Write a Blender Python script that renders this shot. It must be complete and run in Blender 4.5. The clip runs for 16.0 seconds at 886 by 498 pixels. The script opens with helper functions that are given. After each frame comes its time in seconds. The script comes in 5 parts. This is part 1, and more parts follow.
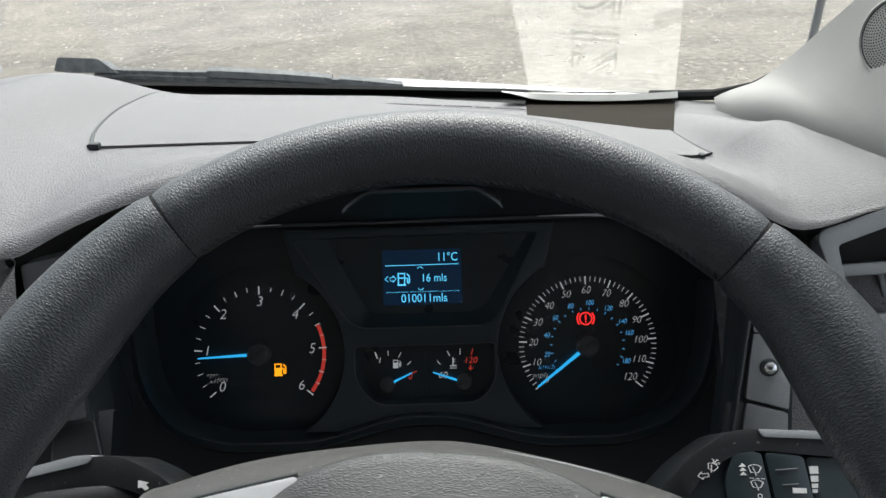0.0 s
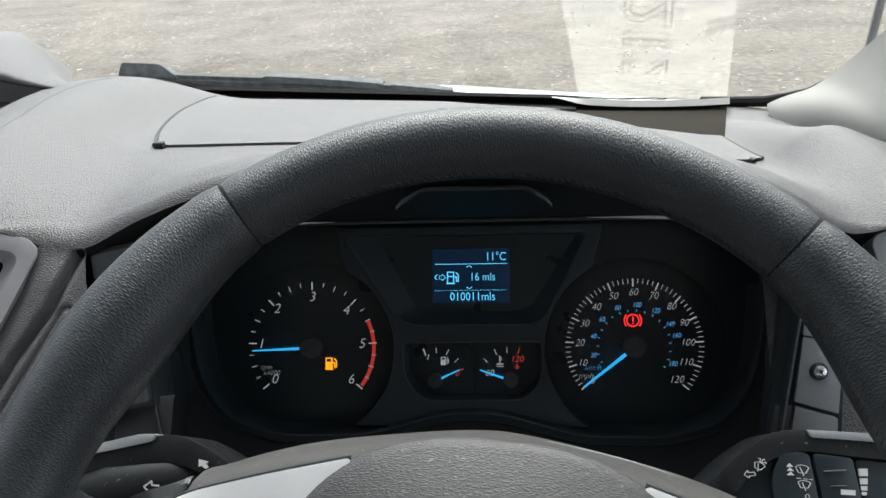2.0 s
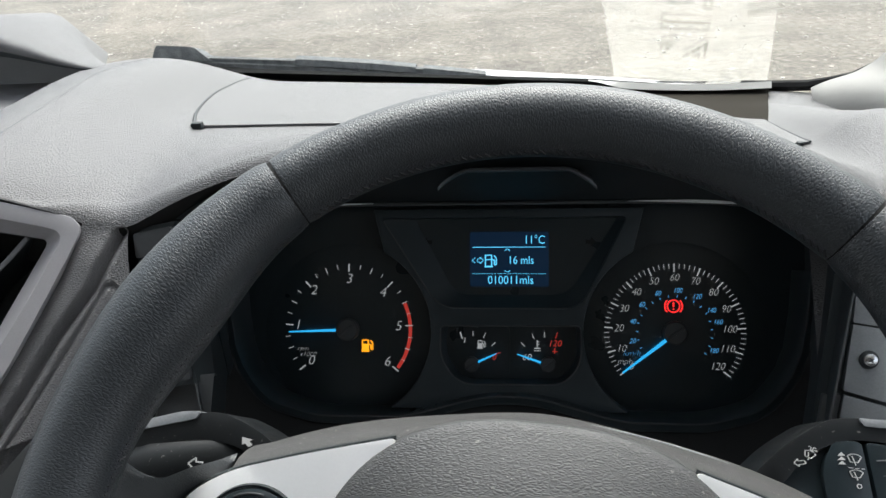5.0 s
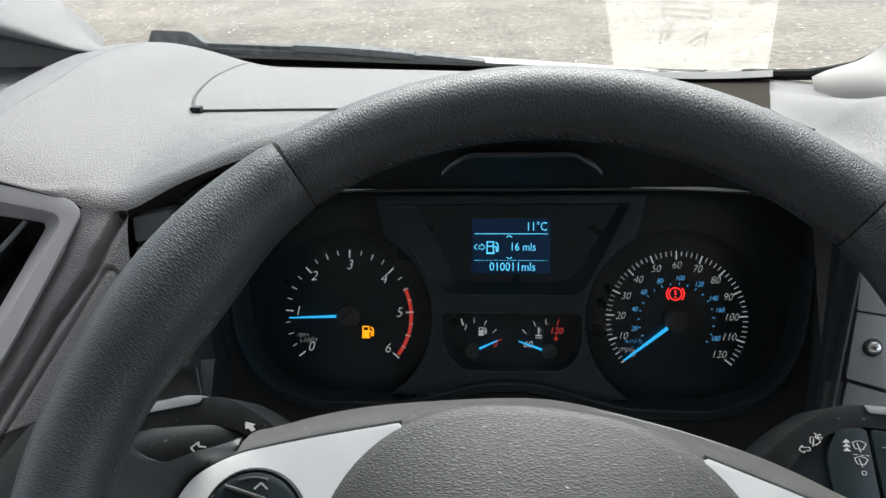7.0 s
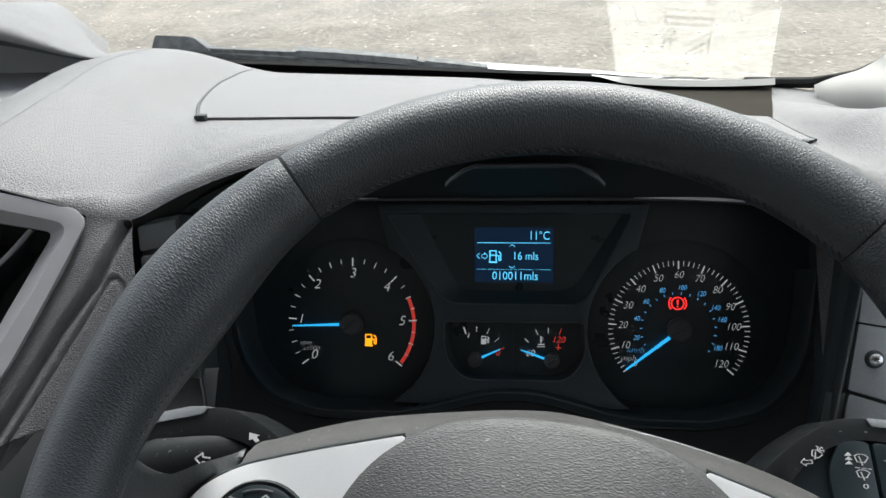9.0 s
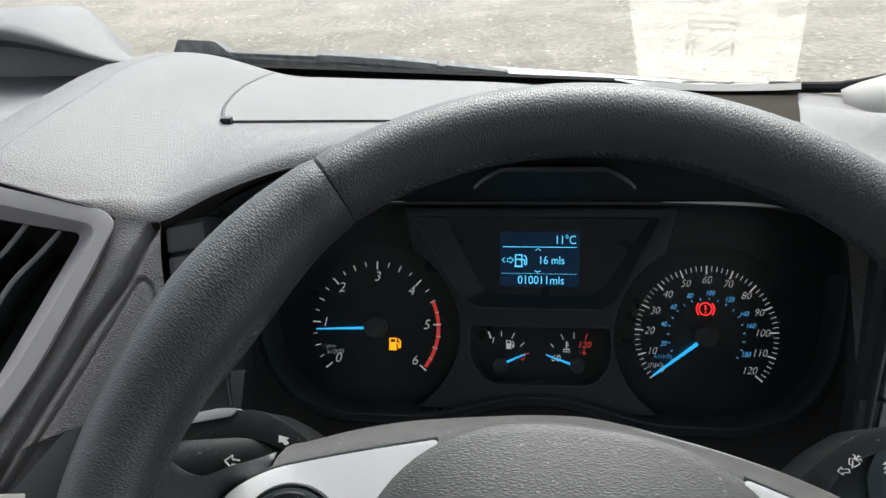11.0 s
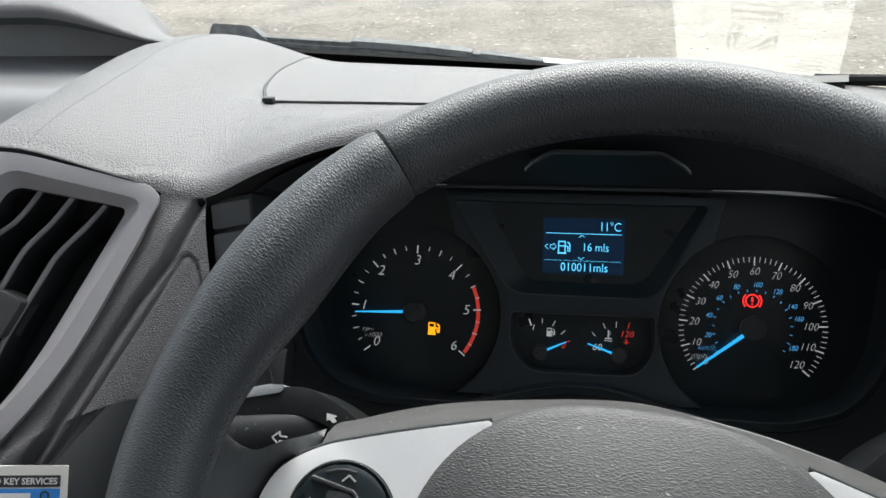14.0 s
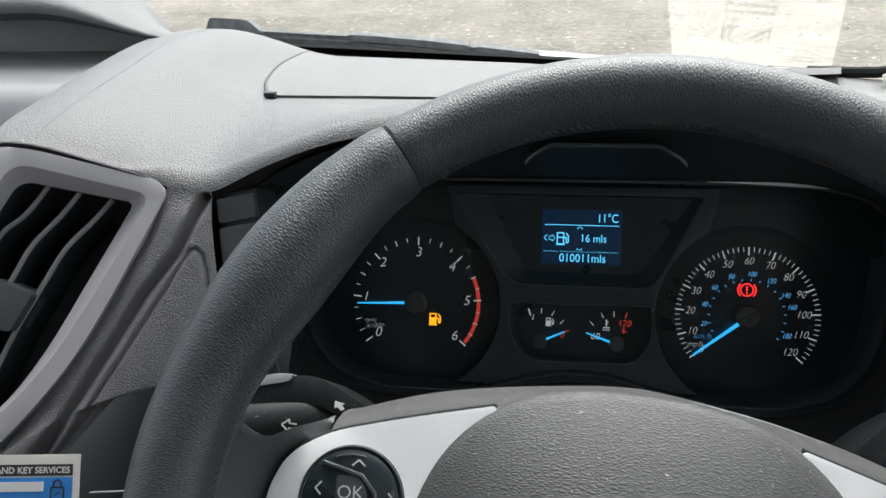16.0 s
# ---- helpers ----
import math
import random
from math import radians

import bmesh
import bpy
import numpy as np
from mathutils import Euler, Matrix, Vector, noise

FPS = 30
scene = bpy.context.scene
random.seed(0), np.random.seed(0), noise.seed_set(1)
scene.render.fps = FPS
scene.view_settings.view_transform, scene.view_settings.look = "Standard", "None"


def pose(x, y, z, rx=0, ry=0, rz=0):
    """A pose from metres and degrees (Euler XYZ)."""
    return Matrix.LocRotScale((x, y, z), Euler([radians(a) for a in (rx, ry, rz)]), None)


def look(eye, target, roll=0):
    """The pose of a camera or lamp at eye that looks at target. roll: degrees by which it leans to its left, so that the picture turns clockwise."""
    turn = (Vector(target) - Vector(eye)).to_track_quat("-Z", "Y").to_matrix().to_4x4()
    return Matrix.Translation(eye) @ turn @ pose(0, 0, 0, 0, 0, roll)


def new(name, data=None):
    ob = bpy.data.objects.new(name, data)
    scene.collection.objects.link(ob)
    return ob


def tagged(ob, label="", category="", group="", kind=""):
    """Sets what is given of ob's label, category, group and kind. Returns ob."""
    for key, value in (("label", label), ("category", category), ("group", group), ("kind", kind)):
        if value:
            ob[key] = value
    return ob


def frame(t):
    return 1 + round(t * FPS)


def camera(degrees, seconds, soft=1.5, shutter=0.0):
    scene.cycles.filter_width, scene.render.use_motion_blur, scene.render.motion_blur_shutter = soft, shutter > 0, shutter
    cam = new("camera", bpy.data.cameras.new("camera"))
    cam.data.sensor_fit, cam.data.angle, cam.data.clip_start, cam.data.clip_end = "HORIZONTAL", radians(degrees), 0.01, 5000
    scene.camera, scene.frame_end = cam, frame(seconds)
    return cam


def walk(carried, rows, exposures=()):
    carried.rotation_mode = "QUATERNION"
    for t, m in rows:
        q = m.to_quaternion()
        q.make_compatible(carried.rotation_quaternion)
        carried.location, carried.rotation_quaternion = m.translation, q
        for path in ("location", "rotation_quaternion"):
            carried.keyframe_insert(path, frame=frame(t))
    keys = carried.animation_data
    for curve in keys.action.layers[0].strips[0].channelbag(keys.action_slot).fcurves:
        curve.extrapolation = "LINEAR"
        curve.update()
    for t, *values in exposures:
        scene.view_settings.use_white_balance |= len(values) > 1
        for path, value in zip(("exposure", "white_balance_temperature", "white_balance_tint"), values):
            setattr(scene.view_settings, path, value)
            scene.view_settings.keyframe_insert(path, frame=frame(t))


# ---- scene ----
Z0 = 1.42  # height of the instrument panel's middle above the ground
cam = camera(60.0, 16.0)
# seconds, eye, way of looking, roll
ROWS = [
    (0.0, (0.0397, -0.4736, 0.3197), (-0.03920, 0.89315, -0.44798), -3.00),
    (0.5, (0.0360, -0.4773, 0.3091), (-0.05202, 0.89120, -0.45053), -2.54),
    (1.0, (0.0370, -0.4754, 0.3068), (-0.06859, 0.89384, -0.44321), -2.79),
    (1.5, (0.0288, -0.4793, 0.3084), (-0.07894, 0.89396, -0.44114), -2.86),
    (2.0, (0.0372, -0.4865, 0.3184), (-0.09755, 0.89527, -0.43470), -3.61),
    (2.5, (0.0397, -0.4847, 0.3141), (-0.10569, 0.89118, -0.44122), -3.96),
    (3.0, (0.0338, -0.4843, 0.3158), (-0.11666, 0.88847, -0.44382), -4.09),
    (3.5, (0.0336, -0.4861, 0.3166), (-0.11966, 0.88727, -0.44545), -4.09),
    (4.0, (0.0318, -0.4851, 0.3157), (-0.12617, 0.88578, -0.44657), -4.15),
    (6.5, (0.0210, -0.4848, 0.3120), (-0.12663, 0.88106, -0.45585), -3.72),
    (7.0, (0.0206, -0.4841, 0.3109), (-0.12118, 0.87947, -0.46034), -3.41),
    (7.5, (0.0195, -0.4844, 0.3126), (-0.11785, 0.87950, -0.46109), -2.93),
    (8.0, (0.0164, -0.4820, 0.3103), (-0.11789, 0.88022, -0.45969), -2.84),
    (8.5, (0.0194, -0.4828, 0.3125), (-0.11978, 0.88058, -0.45855), -2.92),
    (9.0, (0.0197, -0.4835, 0.3161), (-0.12304, 0.88055, -0.45770), -3.29),
    (11.5, (0.0069, -0.4829, 0.3144), (-0.14445, 0.88108, -0.45039), -3.30),
    (12.0, (0.0033, -0.4822, 0.3133), (-0.14559, 0.88054, -0.45107), -2.98),
    (12.5, (0.0022, -0.4792, 0.3074), (-0.14630, 0.87909, -0.45371), -2.69),
    (13.0, (-0.0011, -0.4814, 0.3069), (-0.15171, 0.87846, -0.45310), -2.58),
    (13.5, (-0.0023, -0.4808, 0.3053), (-0.15786, 0.87585, -0.45612), -2.68),
    (14.0, (-0.0058, -0.4832, 0.3064), (-0.16601, 0.87400, -0.45669), -2.90),
    (14.5, (-0.0226, -0.4874, 0.3101), (-0.18727, 0.87000, -0.45620), -3.46),
    (15.0, (-0.0477, -0.4963, 0.3024), (-0.21131, 0.86299, -0.45895), -4.21),
    (15.5, (-0.0518, -0.4968, 0.3099), (-0.19769, 0.86770, -0.45616), -3.53),
    (16.0, (-0.0087, -0.4928, 0.3107), (-0.15865, 0.87064, -0.46561), -3.02),
]
EXPOSURE = 1.58
walk(cam, [(t, look(Vector(e) + Vector((0, 0, Z0)), Vector(e) + Vector((0, 0, Z0)) + Vector(d), r)) for t, e, d, r in ROWS],
     [(0.0, EXPOSURE - 0.17, 6350, 7), (0.5, EXPOSURE - 0.33, 6350, 7), (1.0, EXPOSURE - 0.18, 6350, 7), (1.5, EXPOSURE - 0.18, 6350, 7), (3.0, EXPOSURE - 0.18, 6350, 7), (6.5, EXPOSURE, 6350, 7), (16.0, EXPOSURE + 0.02, 6350, 7)])

# ---- world and light ----
world = bpy.data.worlds.new("overcast_sky")
scene.world = world
world.use_nodes = True
wn = world.node_tree
sky = wn.nodes.new("ShaderNodeTexSky")
sky.sky_type, sky.sun_disc = "NISHITA", False
sky.sun_elevation, sky.sun_rotation = radians(52), radians(20)
sky.air_density, sky.dust_density = 1.0, 4.0
greyed = wn.nodes.new("ShaderNodeHueSaturation")
greyed.inputs["Saturation"].default_value = 0.32
wn.links.new(sky.outputs["Color"], greyed.inputs["Color"])
wn.links.new(greyed.outputs["Color"], wn.nodes["Background"].inputs["Color"])
wn.nodes["Background"].inputs["Strength"].default_value = 0.15
sun = new("sun", bpy.data.lights.new("sun", "SUN"))
sun.data.energy, sun.data.angle, sun.data.color = 1.3, radians(40), (1.0, 0.97, 0.93)
sun.matrix_world = look((-1.2, 4, 8), (0, 0, 1.4))


# ---- materials ----
def material(name, colour, rough=0.5, metal=0.0, grain=0.0, size=0.0011, var=0.12, patch=0.05, spec=0.5, dust=0.0, stretch=(1, 1, 1), along=False):
    """A surface with mottling at two scales, and a grained relief whose cells are of that size in metres,
    longer where stretch is below one; along lays it along a bar."""
    m = bpy.data.materials.new(name)
    m.use_nodes = True
    n, l = m.node_tree.nodes, m.node_tree.links
    b = n["Principled BSDF"]
    b.inputs["Metallic"].default_value, b.inputs["Specular IOR Level"].default_value = metal, spec
    at = n.new("ShaderNodeTexCoord").outputs["Object"]
    fine, broad = n.new("ShaderNodeTexNoise"), n.new("ShaderNodeTexNoise")
    for node, s in ((fine, 900), (broad, 1 / patch)):
        node.inputs["Scale"].default_value, node.inputs["Detail"].default_value = s, 4
        l.new(at, node.inputs["Vector"])
    both = n.new("ShaderNodeMath")
    l.new(fine.outputs["Fac"], both.inputs[0]), l.new(broad.outputs["Fac"], both.inputs[1])
    ramp = n.new("ShaderNodeMapRange")
    ramp.inputs[1].default_value, ramp.inputs[2].default_value = 0.7, 1.3
    ramp.inputs[3].default_value, ramp.inputs[4].default_value = 1 - var, 1 + var
    l.new(both.outputs[0], ramp.inputs[0])
    tint = n.new("ShaderNodeVectorMath")
    tint.operation, tint.inputs[0].default_value = "MULTIPLY", colour
    l.new(ramp.outputs[0], tint.inputs[1])
    base = tint.outputs[0]
    if dust:
        speck, cut, mix = n.new("ShaderNodeTexNoise"), n.new("ShaderNodeMapRange"), n.new("ShaderNodeMix")
        speck.inputs["Scale"].default_value, speck.inputs["Detail"].default_value = 420, 3
        l.new(at, speck.inputs["Vector"])
        cut.inputs[1].default_value, cut.inputs[2].default_value, cut.inputs[4].default_value = 0.68, 0.75, dust
        l.new(speck.outputs["Fac"], cut.inputs[0])
        mix.data_type, mix.inputs[7].default_value = "RGBA", (0.42, 0.4, 0.38, 1)
        l.new(cut.outputs[0], mix.inputs[0]), l.new(base, mix.inputs[6])
        base = mix.outputs[2]
    l.new(base, b.inputs["Base Color"])
    vary = n.new("ShaderNodeMapRange")
    vary.inputs[3].default_value, vary.inputs[4].default_value = max(rough - 0.08, 0.02), min(rough + 0.08, 1)
    l.new(broad.outputs["Fac"], vary.inputs[0])
    l.new(vary.outputs[0], b.inputs["Roughness"])
    if grain:
        warp, cell, bump = n.new("ShaderNodeTexNoise"), n.new("ShaderNodeTexVoronoi"), n.new("ShaderNodeBump")
        warp.inputs["Scale"].default_value = 0.5 / size
        pull = n.new("ShaderNodeVectorMath")
        pull.operation, pull.inputs[1].default_value = "MULTIPLY", stretch
        l.new(n.new("ShaderNodeTexCoord").outputs["UV"] if along else at, pull.inputs[0])
        l.new(pull.outputs[0], warp.inputs["Vector"])
        push = n.new("ShaderNodeVectorMath")
        push.operation, push.inputs[1].default_value = "SCALE", (0, 0, 0)
        push.inputs["Scale"].default_value = size * 0.9
        l.new(warp.outputs["Color"], push.inputs[0])
        add = n.new("ShaderNodeVectorMath")
        l.new(pull.outputs[0], add.inputs[0]), l.new(push.outputs[0], add.inputs[1])
        cell.feature, cell.inputs["Scale"].default_value = "DISTANCE_TO_EDGE", 1 / size
        l.new(add.outputs[0], cell.inputs["Vector"])
        bump.inputs["Strength"].default_value, bump.inputs["Distance"].default_value = grain, size * 0.25
        flat = n.new("ShaderNodeMapRange")
        flat.interpolation_type, flat.inputs[2].default_value = "SMOOTHSTEP", 0.32
        l.new(cell.outputs["Distance"], flat.inputs[0])
        l.new(flat.outputs[0], bump.inputs["Height"])
        l.new(bump.outputs[0], b.inputs["Normal"])
    return m


def glowing(name, colour, strength):
    m = bpy.data.materials.new(name)
    m.use_nodes = True
    b = m.node_tree.nodes["Principled BSDF"]
    b.inputs["Base Color"].default_value = (*[c * 0.3 for c in colour], 1)
    b.inputs["Emission Color"].default_value, b.inputs["Emission Strength"].default_value = (*colour, 1), strength
    return m


def clear(name, tint, f0, rough=0.01):
    """A thin pane: it lets light straight through, and mirrors more at a slant; f0 is what each face mirrors head on."""
    m = bpy.data.materials.new(name)
    m.use_nodes = True
    n, l = m.node_tree.nodes, m.node_tree.links
    n.remove(n["Principled BSDF"])
    mix, thru, gloss, f = (n.new("ShaderNode" + k) for k in ("MixShader", "BsdfTransparent", "BsdfGlossy", "LayerWeight"))
    thru.inputs[0].default_value, gloss.inputs["Roughness"].default_value, f.inputs["Blend"].default_value = (*tint, 1), rough, 0.5
    power, span = n.new("ShaderNodeMath"), n.new("ShaderNodeMapRange")
    power.operation, power.inputs[1].default_value = "POWER", 5
    span.inputs[3].default_value, span.inputs[4].default_value = f0, 1
    l.new(f.outputs["Facing"], power.inputs[0]), l.new(power.outputs[0], span.inputs[0])
    l.new(span.outputs[0], mix.inputs[0]), l.new(thru.outputs[0], mix.inputs[1]), l.new(gloss.outputs[0], mix.inputs[2])
    l.new(mix.outputs[0], n["Material Output"].inputs["Surface"])
    return m


def tarmac():
    """Worn tarmac strewn with pale chippings."""
    m = bpy.data.materials.new("chipped_tarmac")
    m.use_nodes = True
    n, l = m.node_tree.nodes, m.node_tree.links
    b = n["Principled BSDF"]
    b.inputs["Roughness"].default_value = 0.85
    at = n.new("ShaderNodeTexCoord").outputs["Object"]
    out = None
    for scale, lo, hi, c0, c1 in ((55, 0.0, 1.0, (0.160, 0.142, 0.120), (0.232, 0.208, 0.176)),):
        v = n.new("ShaderNodeTexVoronoi")
        v.inputs["Scale"].default_value = scale
        l.new(at, v.inputs["Vector"])
        sep = n.new("ShaderNodeSeparateColor")
        l.new(v.outputs["Color"], sep.inputs[0])
        mix = n.new("ShaderNodeMix")
        mix.data_type, mix.inputs[6].default_value, mix.inputs[7].default_value = "RGBA", (*c0, 1), (*c1, 1)
        l.new(sep.outputs[0], mix.inputs[0])
        out = mix.outputs[2]
        bump = n.new("ShaderNodeBump")
        bump.inputs["Strength"].default_value, bump.inputs["Distance"].default_value = 0.05, 0.004
        l.new(sep.outputs[1], bump.inputs["Height"])
        l.new(bump.outputs[0], b.inputs["Normal"])
    chips, cut, mix = n.new("ShaderNodeTexVoronoi"), n.new("ShaderNodeMapRange"), n.new("ShaderNodeMix")
    chips.inputs["Scale"].default_value = 24
    l.new(at, chips.inputs["Vector"])
    sep = n.new("ShaderNodeSeparateColor")
    l.new(chips.outputs["Color"], sep.inputs[0])
    cut.inputs[1].default_value, cut.inputs[2].default_value, cut.inputs[4].default_value = 0.9, 0.93, 0.2
    l.new(sep.outputs[2], cut.inputs[0])
    mix.data_type, mix.inputs[7].default_value = "RGBA", (0.42, 0.41, 0.38, 1)
    l.new(cut.outputs[0], mix.inputs[0]), l.new(out, mix.inputs[6])
    out = mix.outputs[2]
    patch, ramp, mul = n.new("ShaderNodeTexNoise"), n.new("ShaderNodeMapRange"), n.new("ShaderNodeVectorMath")
    patch.inputs["Scale"].default_value, patch.inputs["Detail"].default_value = 1.3, 5
    l.new(at, patch.inputs["Vector"])
    ramp.inputs[1].default_value, ramp.inputs[2].default_value, ramp.inputs[3].default_value, ramp.inputs[4].default_value = 0.3, 0.7, 0.7, 1.25
    l.new(patch.outputs["Fac"], ramp.inputs[0])
    mul.operation = "MULTIPLY"
    l.new(out, mul.inputs[0]), l.new(ramp.outputs[0], mul.inputs[1])
    mottle, span, both = n.new("ShaderNodeTexNoise"), n.new("ShaderNodeMapRange"), n.new("ShaderNodeVectorMath")
    mottle.inputs["Scale"].default_value, mottle.inputs["Detail"].default_value = 14, 3
    l.new(at, mottle.inputs["Vector"])
    span.inputs[1].default_value, span.inputs[2].default_value, span.inputs[3].default_value, span.inputs[4].default_value = 0.3, 0.7, 0.72, 1.28
    l.new(mottle.outputs["Fac"], span.inputs[0])
    both.operation = "MULTIPLY"
    l.new(mul.outputs[0], both.inputs[0]), l.new(span.outputs[0], both.inputs[1])
    l.new(both.outputs[0], b.inputs["Base Color"])
    return m


PAD = material("charcoal_grained_plastic", (0.097, 0.0955, 0.098), 0.55, grain=0.85, size=0.0014, stretch=(0.6, 1, 1), spec=0.72)
SMOOTH = material("charcoal_smooth_plastic", (0.056, 0.059, 0.062), 0.45, grain=0.15, size=0.0007)
STALK = material("black_stalk_plastic", (0.009, 0.0105, 0.0115), 0.45, grain=0.12, size=0.0006, dust=0.3, spec=0.32)
BLACK = material("matt_black_plastic", (0.021, 0.027, 0.0300), 0.6)
PIANO = material("black_satin_plastic", (0.016, 0.024, 0.028), 0.3)
PANEL = material("dark_slate_dial_plastic", (0.018, 0.028, 0.034), 0.5, grain=0.1, size=0.0006)
LEATHER = material("black_leather", (0.023, 0.0275, 0.032), 0.41, spec=0.6, grain=0.40, size=0.0011, stretch=(0.55, 1, 1), along=True)
WRAP = material("black_spoke_leather", (0.045, 0.049, 0.052), 0.41, grain=0.40, size=0.0011, stretch=(0.55, 1, 1), spec=0.6)
HUB = material("black_grained_airbag_skin", (0.077, 0.077, 0.078), 0.46, grain=0.5, size=0.0012, dust=0.45, stretch=(0.4, 1, 1))
DUSTY = material("dusty_black_plastic", (0.052, 0.051, 0.050), 0.6, grain=0.6, size=0.0008, dust=0.5)
SILVER = material("satin_silver_trim", (0.95, 0.952, 0.955), 0.22, var=0.02, spec=0.9)
TRAY = material("charcoal_tray_lining", (0.2, 0.2, 0.205), 0.36, grain=0.15, size=0.0008, spec=0.9)
EDGE = material("satin_grey_edge", (0.25, 0.26, 0.27), 0.4)
GREY = material("slate_grey_plastic", (0.235, 0.245, 0.255), 0.45, grain=0.2, size=0.0007)
SLAT = material("mid_grey_vent_plastic", (0.2, 0.2, 0.205), 0.5)
SATIN = material("grey_silver_paint", (0.46, 0.450, 0.468), 0.34, metal=0.25, var=0.05)
CREAM = material("pale_grey_pillar_cloth", (0.35, 0.343, 0.325), 0.85, grain=0.25, size=0.0012, var=0.04)
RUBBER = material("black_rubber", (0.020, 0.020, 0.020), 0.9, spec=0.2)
WORN = material("weathered_wiper_rubber", (0.13, 0.138, 0.142), 0.6, var=0.6, patch=0.012, dust=0.5)
SCUTTLE = material("weathered_scuttle_plastic", (0.075, 0.08, 0.084), 0.5, var=0.35, patch=0.02, dust=0.3)
WHITE = material("white_van_paint", (0.8, 0.8, 0.8), 0.2, var=0.02)
PAPER = material("white_paper", (0.62, 0.61, 0.57), 0.8, var=0.02)
# dark brown for the shadow that the paper throws on the dash
BROWN = material("paper_shadow", (0.034, 0.031, 0.026), 0.9, var=0.06, spec=0.02)
INK = material("grey_ink", (0.025, 0.025, 0.027), 0.8)
STEEL = material("zinc_screw", (0.65, 0.65, 0.66), 0.25, metal=1.0, var=0.04)
CHALK = material("white_print", (0.6, 0.6, 0.59), 0.6, var=0.02)
BLUECARD = material("blue_print", (0.03, 0.2, 0.55), 0.5, var=0.02)
DOOR = material("mid_grey_door_trim", (0.30, 0.30, 0.30), 0.7)
THREAD = material("black_thread", (0.03, 0.03, 0.033), 0.7)
LINING = material("pale_grey_lining", (0.6, 0.595, 0.58), 0.85, var=0.03)
SEAT = material("dark_grey_cloth", (0.24, 0.24, 0.247), 0.9, grain=0.3, size=0.002)
DIAL_WHITE = glowing("dial_white", (0.55, 0.56, 0.57), 0.19)
DIAL_BLUE = glowing("dial_blue", (0.07, 0.28, 0.55), 0.34)
NEEDLE = glowing("needle_blue", (0.03, 0.36, 0.72), 0.42)
RED_MARK = glowing("dial_red", (0.5, 0.04, 0.03), 0.25)
RED_LAMP = glowing("red_lamp", (1.0, 0.03, 0.03), 0.48)
AMBER_LAMP = glowing("amber_lamp", (1.0, 0.35, 0.01), 0.5)
LCD_BACK = glowing("display_blue", (0.003, 0.026, 0.072), 0.11)
LCD_INK = glowing("display_cyan", (0.12, 0.6, 0.95), 0.42)
GLASS = clear("windscreen_glass", (0.97, 0.98, 0.97), 0.05, 0.0)
TARMAC = tarmac()


def pebbles():
    """Loose chippings, each of its own shade."""
    m = bpy.data.materials.new("loose_chippings")
    m.use_nodes = True
    n, l = m.node_tree.nodes, m.node_tree.links
    b = n["Principled BSDF"]
    b.inputs["Roughness"].default_value = 0.9
    ramp = n.new("ShaderNodeValToRGB")
    ramp.color_ramp.elements[0].color, ramp.color_ramp.elements[1].color = (0.25, 0.224, 0.19, 1), (0.50, 0.46, 0.40, 1)
    e = ramp.color_ramp.elements.new(0.9)
    e.color = (0.30, 0.27, 0.232, 1)
    e = ramp.color_ramp.elements.new(0.95)
    e.color = (0.55, 0.52, 0.47, 1)
    l.new(n.new("ShaderNodeNewGeometry").outputs["Random Per Island"], ramp.inputs[0])
    l.new(ramp.outputs[0], b.inputs["Base Color"])
    return m


PEBBLE = pebbles()
PALE = material("pale_stone", (0.55, 0.52, 0.47), 0.9, var=0.15)


# ---- building helpers ----
ORIGIN = {}


def thing(name, at, label, category, group="", kind=""):
    ob = new(name)
    ob.empty_display_size = 0.02
    ob.location = (at[0], at[1], at[2] + Z0)
    ORIGIN[ob] = Vector(at)
    return tagged(ob, label, category, group, kind)


def part(name, bm, mat, parent, label="", sharp=38):
    """Links a bmesh, laid out round the instrument panel's middle, as one mesh under a thing or a part."""
    o = ORIGIN[parent]
    bmesh.ops.recalc_face_normals(bm, faces=bm.faces)
    bmesh.ops.translate(bm, verts=bm.verts, vec=-o)
    me = bpy.data.meshes.new(name)
    bm.to_mesh(me), bm.free()
    me.polygons.foreach_set("use_smooth", [True] * len(me.polygons))
    me.set_sharp_from_angle(angle=radians(sharp))
    me.materials.append(mat)
    ob = new(name, me)
    ob.parent = parent
    ORIGIN[ob] = o
    return tagged(ob, label)


def solo(name, bm, mat, label, category, group="", kind="", sharp=38):
    """A thing of one mesh, with its origin at its base."""
    co = [v.co for v in bm.verts]
    lo = [min(c[i] for c in co) for i in range(3)]
    hi = [max(c[i] for c in co) for i in range(3)]
    o = Vector(((lo[0] + hi[0]) / 2, (lo[1] + hi[1]) / 2, lo[2]))
    bmesh.ops.recalc_face_normals(bm, faces=bm.faces)
    bmesh.ops.translate(bm, verts=bm.verts, vec=-o)
    me = bpy.data.meshes.new(name)
    bm.to_mesh(me), bm.free()
    me.polygons.foreach_set("use_smooth", [True] * len(me.polygons))
    me.set_sharp_from_angle(angle=radians(sharp))
    me.materials.append(mat)
    ob = new(name, me)
    ob.location = o + Vector((0, 0, Z0))
    ORIGIN[ob] = o
    return tagged(ob, label, category, group, kind)


def axes(o, ex, ey):
    """A frame with its origin and its first two axes."""
    ex, ey = Vector(ex).normalized(), Vector(ey).normalized()
    ez = ex.cross(ey).normalized()
    m = Matrix((ex, ey, ez)).transposed().to_4x4()
    m.translation = o
    return m


I4 = Matrix.Identity(4)


